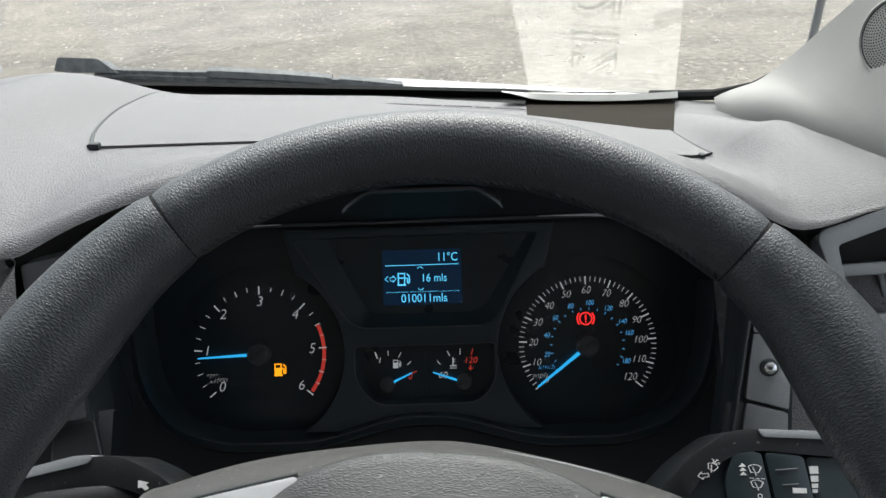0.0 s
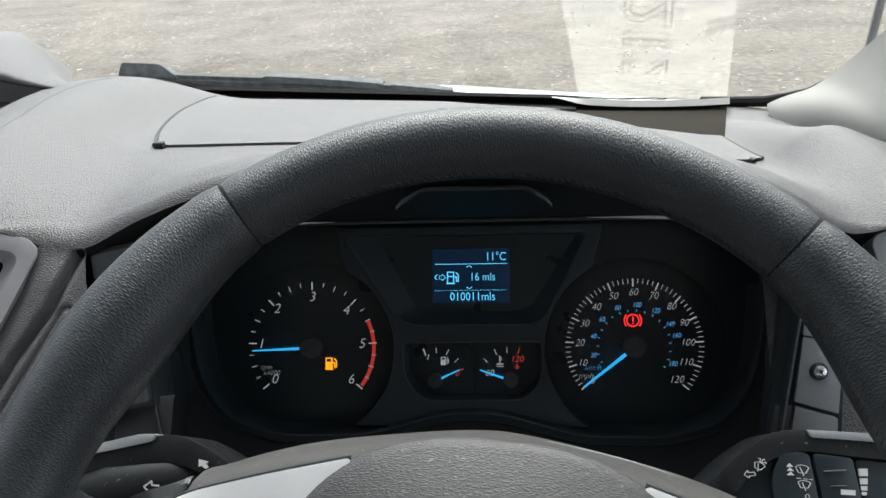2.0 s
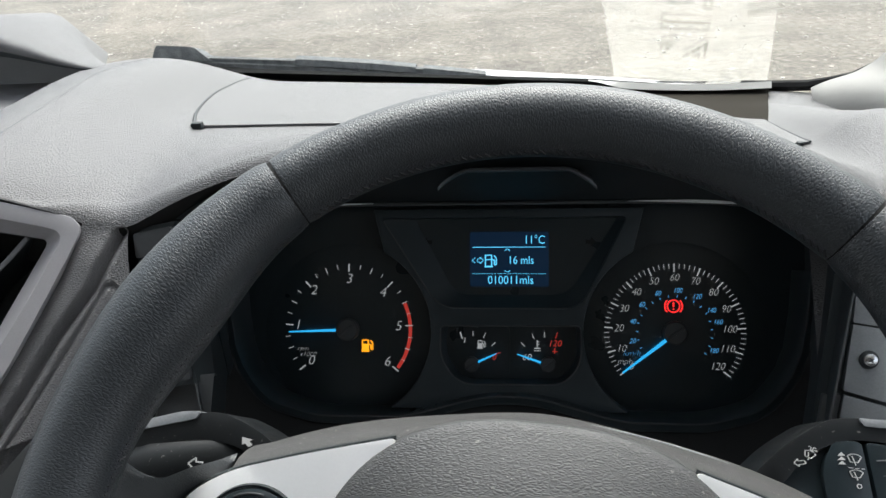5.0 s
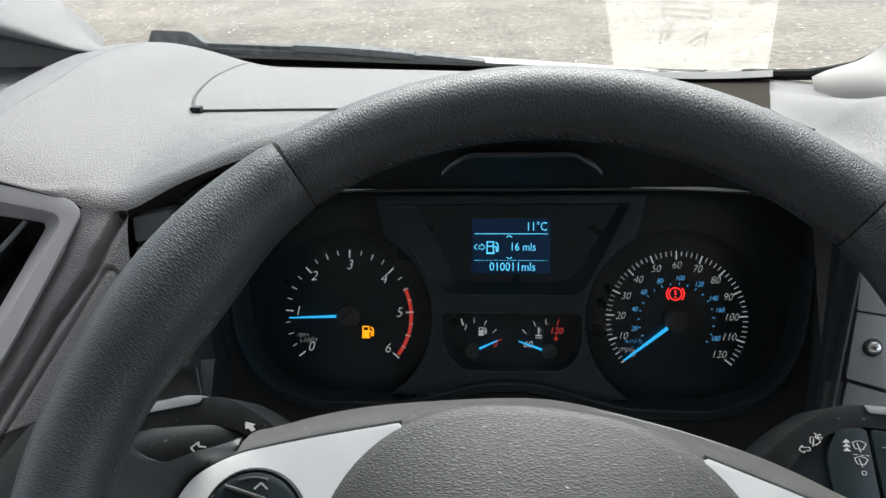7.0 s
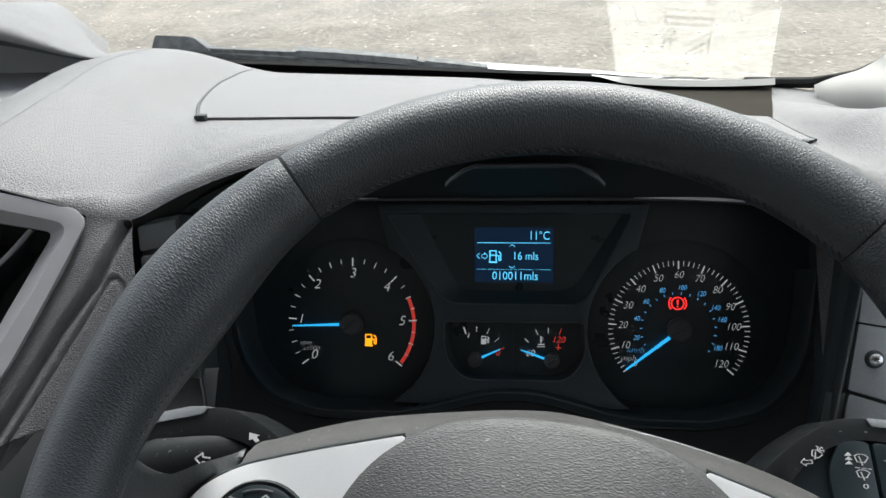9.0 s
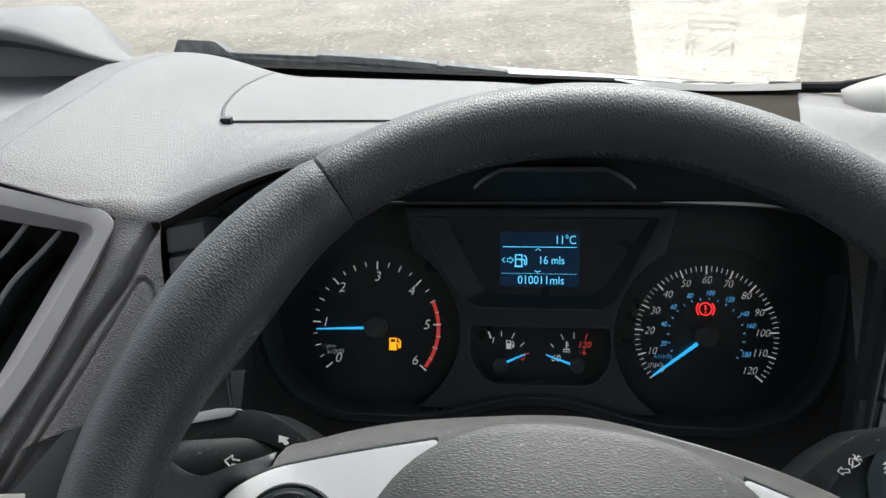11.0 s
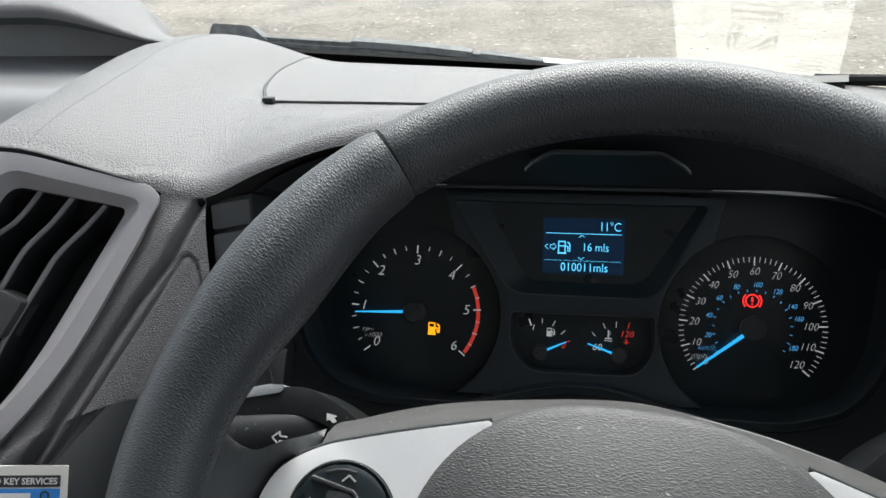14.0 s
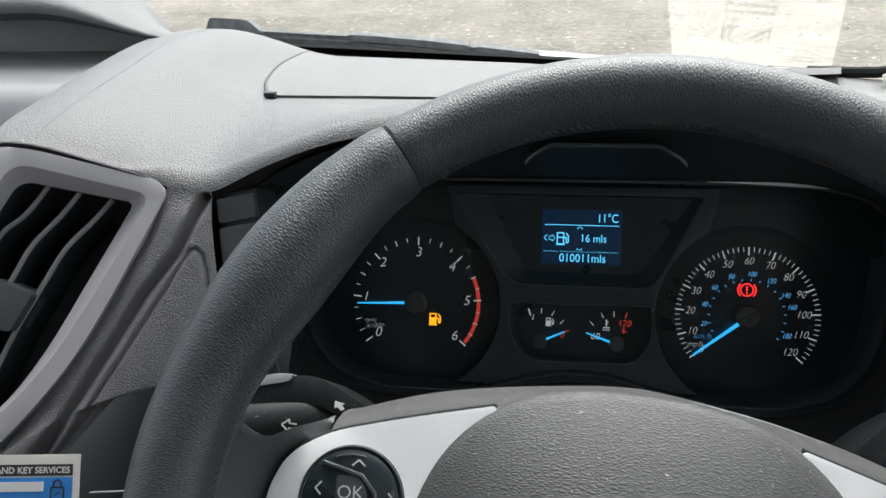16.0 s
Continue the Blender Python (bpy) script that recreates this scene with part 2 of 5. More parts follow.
def loft(rows, closed=False, bm=None):
    bm = bm or bmesh.new()
    vs = [[bm.verts.new(p) for p in row] for row in rows]
    n = len(rows[0])
    for a, b in zip(vs, vs[1:]):
        for i in range(n if closed else n - 1):
            j = (i + 1) % n
            bm.faces.new((a[i], a[j], b[j], b[i]))
    return bm


def shell(rows, t, closed=False):
    """A lofted sheet with thickness t."""
    bm = loft(rows, closed)
    bmesh.ops.recalc_face_normals(bm, faces=bm.faces)
    bmesh.ops.solidify(bm, geom=bm.faces[:], thickness=t)
    return bm


def tube(pts, r, n=10, closed=False, squash=1.0, bm=None):
    """A round bar along points; r is one radius or one for each point."""
    bm = bm or bmesh.new()
    pts = [Vector(p) for p in pts]
    rs = r if isinstance(r, (list, tuple)) else [r] * len(pts)
    m, rings, side = len(pts), [], None
    for i, p in enumerate(pts):
        a = pts[(i - 1) % m] if closed or i else p
        b = pts[(i + 1) % m] if closed or i < m - 1 else p
        d = (b - a).normalized()
        if side is None:
            side = d.orthogonal().normalized()
        side = (side - d * side.dot(d)).normalized()
        up = d.cross(side)
        rings.append([bm.verts.new(p + rs[i] * (math.cos(k) * side + squash * math.sin(k) * up)) for k in np.linspace(0, 2 * math.pi, n, endpoint=False)])
    for i in range(m if closed else m - 1):
        a, b = rings[i], rings[(i + 1) % m]
        for k in range(n):
            bm.faces.new((a[k], a[(k + 1) % n], b[(k + 1) % n], b[k]))
    if not closed:
        bm.faces.new(rings[0]), bm.faces.new(rings[-1])
    return bm


def rounded(corners, r, seg=5):
    """A polygon whose corners are rounded; r is one radius or one for each corner."""
    out, m = [], len(corners)
    rs = r if isinstance(r, (list, tuple)) else [r] * m
    for i, c in enumerate(corners):
        p, a, b = Vector(c), Vector(corners[i - 1]), Vector(corners[(i + 1) % m])
        u, v = (a - p), (b - p)
        k = min(rs[i], 0.48 * u.length, 0.48 * v.length)
        s, e = p + u.normalized() * k, p + v.normalized() * k
        for t in np.linspace(0, 1, seg):
            out.append(tuple(s * (1 - t) ** 2 + p * 2 * t * (1 - t) + e * t * t))
    return out


def plate(outer, holes, z0, z1, m=I4, bevel=0.0, bm=None):
    """A flat slab between z0 and z1 of frame m, with holes through it."""
    bm2 = bmesh.new()
    loops = []
    for loop in [outer, *holes]:
        vs = [bm2.verts.new((x, y, z1)) for x, y in loop]
        loops.append([bm2.edges.new((vs[i], vs[(i + 1) % len(vs)])) for i in range(len(vs))])
    bmesh.ops.triangle_fill(bm2, edges=[e for l in loops for e in l], use_beauty=True, use_dissolve=False, normal=(0, 0, 1))
    top = bm2.faces[:]
    rim = [e for e in bm2.edges if len(e.link_faces) == 1]
    got = bmesh.ops.extrude_edge_only(bm2, edges=rim)
    low = [v for v in got["geom"] if isinstance(v, bmesh.types.BMVert)]
    for v in low:
        v.co.z = z0
    if bevel:
        bmesh.ops.bevel(bm2, geom=[e for e in rim if e.is_valid], offset=bevel, segments=2, profile=0.6, affect="EDGES", clamp_overlap=True)
    bmesh.ops.transform(bm2, matrix=m, verts=bm2.verts)
    if bm is None:
        return bm2
    me = bpy.data.meshes.new("join")
    bm2.to_mesh(me), bm2.free()
    bm.from_mesh(me)
    bpy.data.meshes.remove(me)
    return bm


def block(c, size, m=I4, bevel=0.002, bm=None, seg=2):
    bm2 = bmesh.new()
    bmesh.ops.create_cube(bm2, size=1)
    for v in bm2.verts:
        v.co = Vector((v.co.x * size[0] + c[0], v.co.y * size[1] + c[1], v.co.z * size[2] + c[2]))
    if bevel:
        bmesh.ops.bevel(bm2, geom=bm2.edges[:], offset=min(bevel, 0.45 * min(size)), segments=seg, profile=0.5, affect="EDGES")
    bmesh.ops.transform(bm2, matrix=m, verts=bm2.verts)
    if bm is None:
        return bm2
    me = bpy.data.meshes.new("join")
    bm2.to_mesh(me), bm2.free()
    bm.from_mesh(me)
    bpy.data.meshes.remove(me)
    return bm


def lathe(profile, m=I4, n=32):
    """Turns (radius, height) pairs about the frame's third axis."""
    return loft([[m @ Vector((r * math.cos(a), r * math.sin(a), h)) for a in np.linspace(0, 2 * math.pi, n, endpoint=False)] for r, h in profile], True)


def writing(name, words, size, m, mat, parent, shear=0.0, wide=1.0, align="CENTER", bold=0.0, line=0.0, label=""):
    """Letters in the built-in font, as one flat mesh in frame m."""
    cu = bpy.data.curves.new(name, "FONT")
    cu.body, cu.size, cu.shear, cu.offset, cu.align_x, cu.align_y = words, size, shear, bold, align, "CENTER"
    cu.resolution_u = 3
    if line:
        cu.fill_mode, cu.bevel_depth, cu.bevel_resolution = "NONE", line, 0
    tmp = new(name + "_curve", cu)
    me = bpy.data.meshes.new_from_object(tmp)
    bpy.data.objects.remove(tmp), bpy.data.curves.remove(cu)
    bm = bmesh.new()
    bm.from_mesh(me)
    bpy.data.meshes.remove(me)
    for v in bm.verts:
        v.co.x *= wide
    bmesh.ops.transform(bm, matrix=m, verts=bm.verts)
    return part(name, bm, mat, parent, label)


def bars(shapes, m, h=0.0004, bm=None):
    """Flat strokes: each is (x0, y0, x1, y1, width) in frame m."""
    bm = bm or bmesh.new()
    for x0, y0, x1, y1, w in shapes:
        a, b = Vector((x0, y0)), Vector((x1, y1))
        s = (b - a).normalized()
        s = Vector((-s.y, s.x)) * w / 2
        quad = [a + s, a - s, b - s, b + s]
        lo = [bm.verts.new(m @ Vector((*q, 0))) for q in quad]
        hi = [bm.verts.new(m @ Vector((*q, h))) for q in quad]
        bm.faces.new(hi), bm.faces.new(lo)
        for i in range(4):
            bm.faces.new((lo[i], lo[(i + 1) % 4], hi[(i + 1) % 4], hi[i]))
    return bm


def shift(m, x, y, z=0.0, turn=0.0):
    return m @ pose(x, y, z, 0, 0, turn)


def lerp(x, xs, ys):
    return float(np.interp(x, xs, ys))


def soft(x, xs, ys, w=0.03):
    """As lerp, with its corners rounded over 2 w."""
    return float(np.mean(np.interp(x + w * np.linspace(-1, 1, 9), xs, ys)))


def ease(t):
    t = min(max(t, 0.0), 1.0)
    return t * t * (3 - 2 * t)


# ---- ground and the van's body ----
bm = bmesh.new()
bmesh.ops.create_grid(bm, x_segments=40, y_segments=40, size=400)
bmesh.ops.translate(bm, verts=bm.verts, vec=(0, 0, -Z0))
solo("ground", bm, TARMAC, "worn grey tarmac yard strewn with pale chippings", "ground", kind="structure")

rng = np.random.default_rng(4)
COUNT = 16000
ico = bmesh.new()
bmesh.ops.create_icosphere(ico, subdivisions=1, radius=1)
ico_v, ico_f = np.array([v.co[:] for v in ico.verts]), np.array([[v.index for v in f.verts] for f in ico.faces])
ico.free()
far = np.sqrt(rng.uniform(5.0 ** 2, 13.0 ** 2, COUNT))
where = np.stack([far * rng.uniform(-0.78, 0.6, COUNT), far, np.full(COUNT, 0.002)], 1)
sizes = rng.gamma(6, 0.0021, COUNT)[:, None] * rng.uniform((0.8, 0.8, 0.06), (1.25, 1.25, 0.14), (COUNT, 3))
verts = (where[:, None] + ico_v[None] * sizes[:, None] * rng.uniform(0.75, 1.2, (COUNT, len(ico_v), 1))).reshape(-1, 3)
faces = (ico_f[None] + len(ico_v) * np.arange(COUNT)[:, None, None]).reshape(-1, 3)
me = bpy.data.meshes.new("chippings")
me.from_pydata(verts.tolist(), [], faces.tolist())
me.materials.append(PEBBLE)
tagged(new("chippings", me), "loose pale stone chippings on the tarmac", "gravel", kind="stuff")

COUNT = 1500
where = np.stack([rng.uniform(-8, 6.5, COUNT), rng.uniform(5.2, 13, COUNT), np.full(COUNT, 0.003)], 1)
sizes = rng.gamma(6, 0.0016, COUNT)[:, None] * rng.uniform((0.8, 0.8, 0.4), (1.25, 1.25, 0.6), (COUNT, 3))
verts = (where[:, None] + ico_v[None] * sizes[:, None] * rng.uniform(0.75, 1.2, (COUNT, len(ico_v), 1))).reshape(-1, 3)
faces = (ico_f[None] + len(ico_v) * np.arange(COUNT)[:, None, None]).reshape(-1, 3)
me = bpy.data.meshes.new("pale_stones")
me.from_pydata(verts.tolist(), [], faces.tolist())
me.materials.append(PALE)
tagged(new("pale_stones", me), "sparse larger pale stones on the tarmac", "stones", kind="stuff")

C28, S28 = math.cos(radians(28)), math.sin(radians(28))
CL = axes((0, 0, 0), (1, 0, 0), (0, S28, C28))  # the instrument panel's face


def glass_y(x):
    """How far ahead the foot of the windscreen lies."""
    return soft(x, [-1.35, -0.9, -0.5, -0.05, 0.15, 0.3, 0.42, 0.52, 0.64], [0.38, 0.56, 0.60, 0.585, 0.57, 0.55, 0.52, 0.46, 0.34])


def glass_z(x):
    """How high it lies."""
    return soft(x, [-1.3, -0.6, -0.4, -0.05, 0.1, 0.3, 0.6], [0.03, 0.06, 0.055, 0.037, 0.031, 0.016, 0.0])


RAKE = radians(36)
xs = np.linspace(-1.32, 0.64, 33)
rows = [[(x * (1 - 0.10 * s), glass_y(x) - s * 1.2 * math.cos(RAKE), glass_z(x) + s * (0.755 - glass_z(x))) for x in xs] for s in np.linspace(0, 1, 9)]
pane = solo("windscreen", shell(rows, 0.005), GLASS, "clear raked laminated windscreen of a van", "windscreen", kind="structure", sharp=60)
pane.visible_shadow = False


# black printed band along the foot of the glass
rows = [[(x * (1 - 0.10 * k), glass_y(x) - k * 1.2 * math.cos(RAKE) - 0.003, glass_z(x) + k * (0.755 - glass_z(x)) - 0.003) for x in xs] for k in (-0.004, 0.006, 0.0155)]
solo("windscreen_border", shell(rows, 0.0006), RUBBER, "black printed border along the windscreen foot", "border", kind="structure", sharp=60)


def far_y(x):
    return soft(x, [-0.5, -0.4, -0.05, 0.148, 0.29, 0.36, 0.5], [0.57, 0.535, 0.46, 0.372, 0.305, 0.255, 0.14])


# black shelf and seal at the foot of the glass
rows = [[(x, min(far_y(max(x, -0.5)), glass_y(x) - 0.06) * (1 - t) + glass_y(x) * t, 0.045 * (1 - t) + (glass_z(x) - 0.004) * t) for x in xs] for t in (0.0, 0.3, 0.6, 0.93, 1.0)]
rows.append([(x, glass_y(x) + 0.014, glass_z(x) + 0.004) for x in xs])
rows.append([(x, glass_y(x) + 0.016, glass_z(x) - 0.02) for x in xs])
solo("windscreen_seal", loft(rows), RUBBER, "black rubber seal along the windscreen foot", "seal", kind="structure")
def bonnet_z(x):
    return -0.0105 - 0.078 * max(x, -0.12) + 0.25 * min(x + 0.12, 0)


rows = [[(x, glass_y(x) + 0.012, glass_z(x) - 0.014) for x in xs]]
for dy, z in ((0.06, 0.0245), (0.085, 0.0275), (0.095, 0.0272), (0.105, 0.020), (0.15, -0.02)):
    rows.append([(x, glass_y(x) + dy, bonnet_z(x) + z) for x in xs])
solo("scuttle_panel", loft(rows), SCUTTLE, "weathered grey plastic scuttle below the windscreen", "scuttle", kind="structure")
rows = [[(x, 0.70 + (glass_y(x) - 0.57) + dy, bonnet_z(x) + z) for x in xs] for dy, z in ((0.03, -0.03), (0.05, -0.012), (0.10, 0.0), (0.16, -0.012), (0.4, -0.11), (0.55, -0.22), (0.62, -0.36))]
solo("bonnet", shell(rows, 0.004), WHITE, "white painted bonnet edge beyond the windscreen", "bonnet", kind="structure")

# the cab round and behind the camera
rows = [[(x, y, 0.75 + 0.03 * math.cos(x)) for x in (-1.3, -0.9, -0.3, 0.2, 0.64)] for y in (-0.36, -0.5, -1.0, -1.4)]
solo("ceiling", shell(rows, 0.03), LINING, "pale grey cab headlining", "ceiling", kind="structure")
solo("bulkhead", block((-0.34, -1.42, 0.0), (2.0, 0.04, 1.7), bevel=0), SEAT, "dark grey cloth-lined bulkhead behind the seats", "wall", kind="structure")
solo("floor", block((-0.34, -0.4, -0.82), (2.0, 2.0, 0.04), bevel=0), RUBBER, "black rubber cab floor", "floor", kind="structure")
for name, x in (("door_1", 0.68), ("door_2", -1.34)):
    pts = [(-1.4, -0.8), (0.34, -0.8), (0.34, 0.0), (-0.5, 0.76), (-1.4, 0.76)]
    win = [(-1.3, -0.10), (0.27, -0.10), (0.27, 0.02), (-0.46, 0.69), (-1.3, 0.69)]
    solo(name, plate(pts, [win], -0.03, 0.03, axes((x, 0, 0), (0, 1, 0), (0, 0, 1))), DOOR, "dark cab door with a window opening", "door", kind="structure")

# right front pillar with its loudspeaker
F = [(0.3042, 0.340, 0.0781), (0.3222, 0.334, 0.0871), (0.3378, 0.315, 0.0987), (0.3486, 0.300, 0.1138), (0.3612, 0.272, 0.1440), (0.3836, 0.220, 0.2011), (0.45, 0.14, 0.31), (0.54, -0.02, 0.5), (0.60, -0.28, 0.70)]
G = [(0.306, 0.335, 0.072), (0.33, 0.25, 0.076), (0.36, 0.17, 0.08), (0.39, 0.10, 0.082), (0.42, 0.04, 0.075), (0.48, -0.02, 0.09), (0.54, -0.06, 0.25), (0.61, -0.2, 0.5), (0.65, -0.42, 0.70)]
knots, along_f = np.arange(9), np.linspace(0, 8, 49)
F = [tuple(soft(k, knots, [p[i] for p in F], 0.28) for i in range(3)) for k in along_f]
G = [tuple(soft(k, knots, [p[i] for p in G], 0.5) for i in range(3)) for k in along_f]
rows = []
for t in np.linspace(0, 1, 9):
    rows.append([tuple(Vector(f).lerp(Vector(g), t) + Vector((-0.016, -0.012, 0.014)) * math.sin(math.pi * t) * ease(i / 14)) for i, (f, g) in enumerate(zip(F, G))])
pillar = thing("pillar_trim", (0.36, 0.2, 0.07), "pale grey windscreen pillar trim with a small speaker", "pillar trim", kind="structure")
part("trim_panel", shell(rows, 0.006), CREAM, pillar, sharp=70)
SPK = axes((0.389, 0.163, 0.177), (0.45, -0.86, 0.0), (0.18, 0.2, 0.95))
part("speaker_surround", lathe([(0.0305, 0.003), (0.032, 0.0055), (0.0335, 0.004), (0.0345, -0.01)], SPK, 40), CREAM, pillar, "raised speaker ring")
part("speaker_grille", lathe([(0.0001, 0.006), (0.02, 0.006), (0.0300, 0.004), (0.0305, 0.001)], SPK, 40), CREAM, pillar, "perforated speaker grille")
part("grille_outline", tube([SPK @ Vector((0.0304 * math.cos(a), 0.0304 * math.sin(a), 0.0038)) for a in np.linspace(0, 2 * math.pi, 48, endpoint=False)], 0.0007, 6, True), BLACK, pillar, "fine dark outline")
bm = bmesh.new()
for k in range(1, 14):
    for a in np.linspace(0, 2 * math.pi, 6 * k, endpoint=False):
        h = SPK @ Vector((0.0023 * k * math.cos(a + k), 0.0023 * k * math.sin(a + k), 0.0064 - 0.2 * max(0.0023 * k - 0.02, 0)))
        ez = SPK.to_3x3()
        vs = [bm.verts.new(h + ez @ Vector((0.00075 * math.cos(b), 0.00075 * math.sin(b), 0))) for b in np.linspace(0, 6.283, 6, endpoint=False)]
        bm.faces.new(vs)
tagged(part("grille_holes", bm, BLACK, pillar, "dark round grille holes"), kind="stuff")
part("edge_seal", tube([(0.2511, 0.41, 0.0679), (0.2814, 0.39, 0.0721), (0.3097, 0.365, 0.0785), (0.326, 0.350, 0.0870), (0.340, 0.332, 0.0970), (0.352, 0.315, 0.1125), (0.360, 0.298, 0.1300)], [0.006, 0.006, 0.006, 0.0045, 0.0035, 0.0022, 0.0012], 8), RUBBER, pillar, "black seal along the glass")
solo("pillar_seal", tube([(0.456, 0.47, 0.04), (0.462, 0.49, 0.10), (0.472, 0.5, 0.18), (0.49, 0.5, 0.3)], 0.010, 8, squash=0.4), SLAT, "grey rubber strip at the windscreen edge", "seal", kind="structure")

# ---- wiper ----
wiper = thing("wiper", (-0.3, 0.68, 0.06), "weathered black windscreen wiper resting at the glass foot", "wiper")
W0, W1 = Vector((-0.53, 0.69, 0.057)), Vector((0.06, 0.665, 0.004))
along = [W0.lerp(W1, t) for t in np.linspace(0, 1, 13)]
prof = [(-0.007, -0.010), (-0.010, -0.007), (-0.0095, 0.0005), (-0.005, 0.002), (-0.0055, 0.009), (0.003, 0.0105), (0.006, 0.006), (0.007, -0.010)]
fat = [0.9, 0.85, 0.85, 0.9, 1.0, 1.1, 1.1, 1.0, 0.8, 0.65, 0.55, 0.42, 0.3]
bm = loft([[p + Vector((0, dy * k, dz * k + 0.006 * math.sin(math.pi * i / 12))) for dy, dz in prof] for i, (p, k) in enumerate(zip(along, fat))], True)
part("arm", bm, WORN, wiper, sharp=25)
for t0, t1 in ((0.30, 0.62), (0.64, 0.80)):
    part("arm_cover", loft([[W0.lerp(W1, t) + Vector((0, dy, dz + 0.006 * math.sin(math.pi * t))) * (1.15 - 0.6 * max(t - 0.5, 0)) for dy, dz in ((-0.0105, 0.002), (-0.008, 0.010), (0.003, 0.0125), (0.007, 0.004))] for t in np.linspace(t0, t1, 8)]), WORN, wiper, "worn clip-on cover", sharp=25)
part("blade", tube([p + Vector((0.02, -0.02, -0.006)) for p in along], 0.0045, 6, squash=1.4), RUBBER, wiper, "black rubber blade")
bm = bmesh.new()
scuff = np.random.default_rng(9)
for t in np.concatenate([scuff.uniform(0.0, 0.16, 5), scuff.uniform(0.32, 0.62, 9)]):
    p = W0.lerp(W1, float(t)) + Vector((0, -0.0125, 0.012 + 0.006 * math.sin(math.pi * t)))
    tube([p, p + Vector((0.006 + 0.010 * float(scuff.uniform()), -0.001, -0.014 - 0.008 * float(scuff.uniform())))], 0.0005, 4, bm=bm)
tagged(part("scuff_marks", bm, SLAT, wiper, "pale scuffs across the arm"), kind="stuff")
part("pivot_cap", plate(rounded([(-0.048, -0.010), (0.052, -0.012), (0.022, 0.010), (-0.040, 0.011)], 0.005), [], -0.03, 0.008, axes((-0.542, 0.69, 0.070), (0.99, -0.02, -0.05), (0, 0.3, 0.95)), 0.003), WORN, wiper, "worn plastic pivot cap")

# ---- dashboard ----
dash = thing("dashboard", (0, 0.1, -0.05), "charcoal grained plastic van dashboard top", "dashboard", kind="structure")


FRONT_X = [-0.42, -0.362, -0.341, -0.258, -0.238, -0.194, -0.154, -0.116, -0.05, 0.05, 0.12, 0.17, 0.2, 0.222, 0.24, 0.286, 0.34, 0.5]
FRONT_Z = [0.152, 0.160, 0.157, 0.129, 0.122, 0.142, 0.157, 0.165, 0.171, 0.171, 0.164, 0.153, 0.137, 0.120, 0.112, 0.124, 0.12, 0.05]


def front(x):
    """The pad's front edge: how far ahead, how high."""
    return soft(x, [-0.42, -0.341, -0.258, -0.2, 0.2, 0.24, 0.286, 0.5], [-0.100, -0.086, -0.081, -0.078, -0.075, -0.058, -0.05, -0.06], 0.012), soft(x, FRONT_X, FRONT_Z, 0.014)


CREST_X = [-0.46, -0.43, -0.41, -0.385, -0.355, -0.33, -0.29, -0.25, 0.0, 0.21, 0.227, 0.242, 0.256, 0.268, 0.28, 0.30, 0.324, 0.356, 0.40, 0.5]
CREST_Z = [0.150, 0.154, 0.159, 0.165, 0.169, 0.161, 0.141, 0.136, 0.128, 0.110, 0.113, 0.129, 0.137, 0.139, 0.136, 0.127, 0.118, 0.101, 0.083, 0.05]


def pad_z(x, y):
    yf, zf = front(x)
    zc, yc, yb = soft(x, CREST_X, CREST_Z, lerp(x, [0.1, 0.2], [0.022, 0.008])), 0.085, far_y(x)
    if y <= yc:
        t = (y - yf) / (yc - yf)
        return zf + (zc - zf) * ease(t) + soft(x, [-0.42, -0.37, -0.33], [0.001, 0.004, 0.010]) * math.sin(math.pi * min(max(t, 0), 1) ** 0.55)
    t = (y - yc) / (yb - yc)
    zb = lerp(x, [-0.4, 0, 0.3], [0.062, 0.066, 0.075])
    k = soft(x, [-0.42, -0.37, -0.32, -0.27, 0.2, 0.27, 0.36], [3.0, 2.0, 1.15, 1.0, 0.9, 0.85, 1.1])
    return zc + (zb - zc) * min(max(t, 0), 1) ** k


def left_x(y):
    """Where the pad ends beside the tray."""
    return soft(y, [-0.1, -0.075, -0.05, -0.003, 0.112, 0.183, 0.249, 0.6], [-0.360, -0.370, -0.379, -0.381, -0.408, -0.426, -0.437, -0.44], 0.015)


def roll(x):
    """The radius by which the brow turns under at its front edge."""
    return soft(x, [-0.280, -0.258, -0.225, -0.19, 0.20, 0.235, 0.26], [0.002, 0.018, 0.018, 0.013, 0.012, 0.009, 0.003], 0.008)


def brow(x, a):
    """A point of the rolled front edge; a runs from its foot (25) to its top (90)."""
    r = roll(x)
    y = front(x)[0] + r
    return x, y - r * math.cos(radians(a)), pad_z(x, y) - r + r * math.sin(radians(a))


cols = np.linspace(0, 1, 128)
edge_x = [left_x(-0.08) + (0.5 - left_x(-0.08)) * c for c in cols]
# Black from 25 degrees down: the brow's own shade put into the colour.
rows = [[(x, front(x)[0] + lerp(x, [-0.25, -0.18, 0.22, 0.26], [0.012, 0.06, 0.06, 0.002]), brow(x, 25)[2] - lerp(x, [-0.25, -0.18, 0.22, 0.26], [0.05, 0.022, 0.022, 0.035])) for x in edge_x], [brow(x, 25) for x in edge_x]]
part("pad_underside", loft(rows), RUBBER, dash, "matt black brow underside, its shade put into the colour", sharp=60)
rows = [[brow(x, a) for x in edge_x] for a in (25, 36, 47, 58, 69, 80)]
for s in np.linspace(0, 1, 46) ** 1.15:
    lx = left_x(-0.09 + 0.62 * s)
    row = []
    for x in lx + (0.5 - lx) * cols:
        y0 = front(x)[0] + roll(x)
        y = y0 + s * (far_y(x) - y0)
        row.append((x, y, pad_z(x, y)))
    rows.append(row)
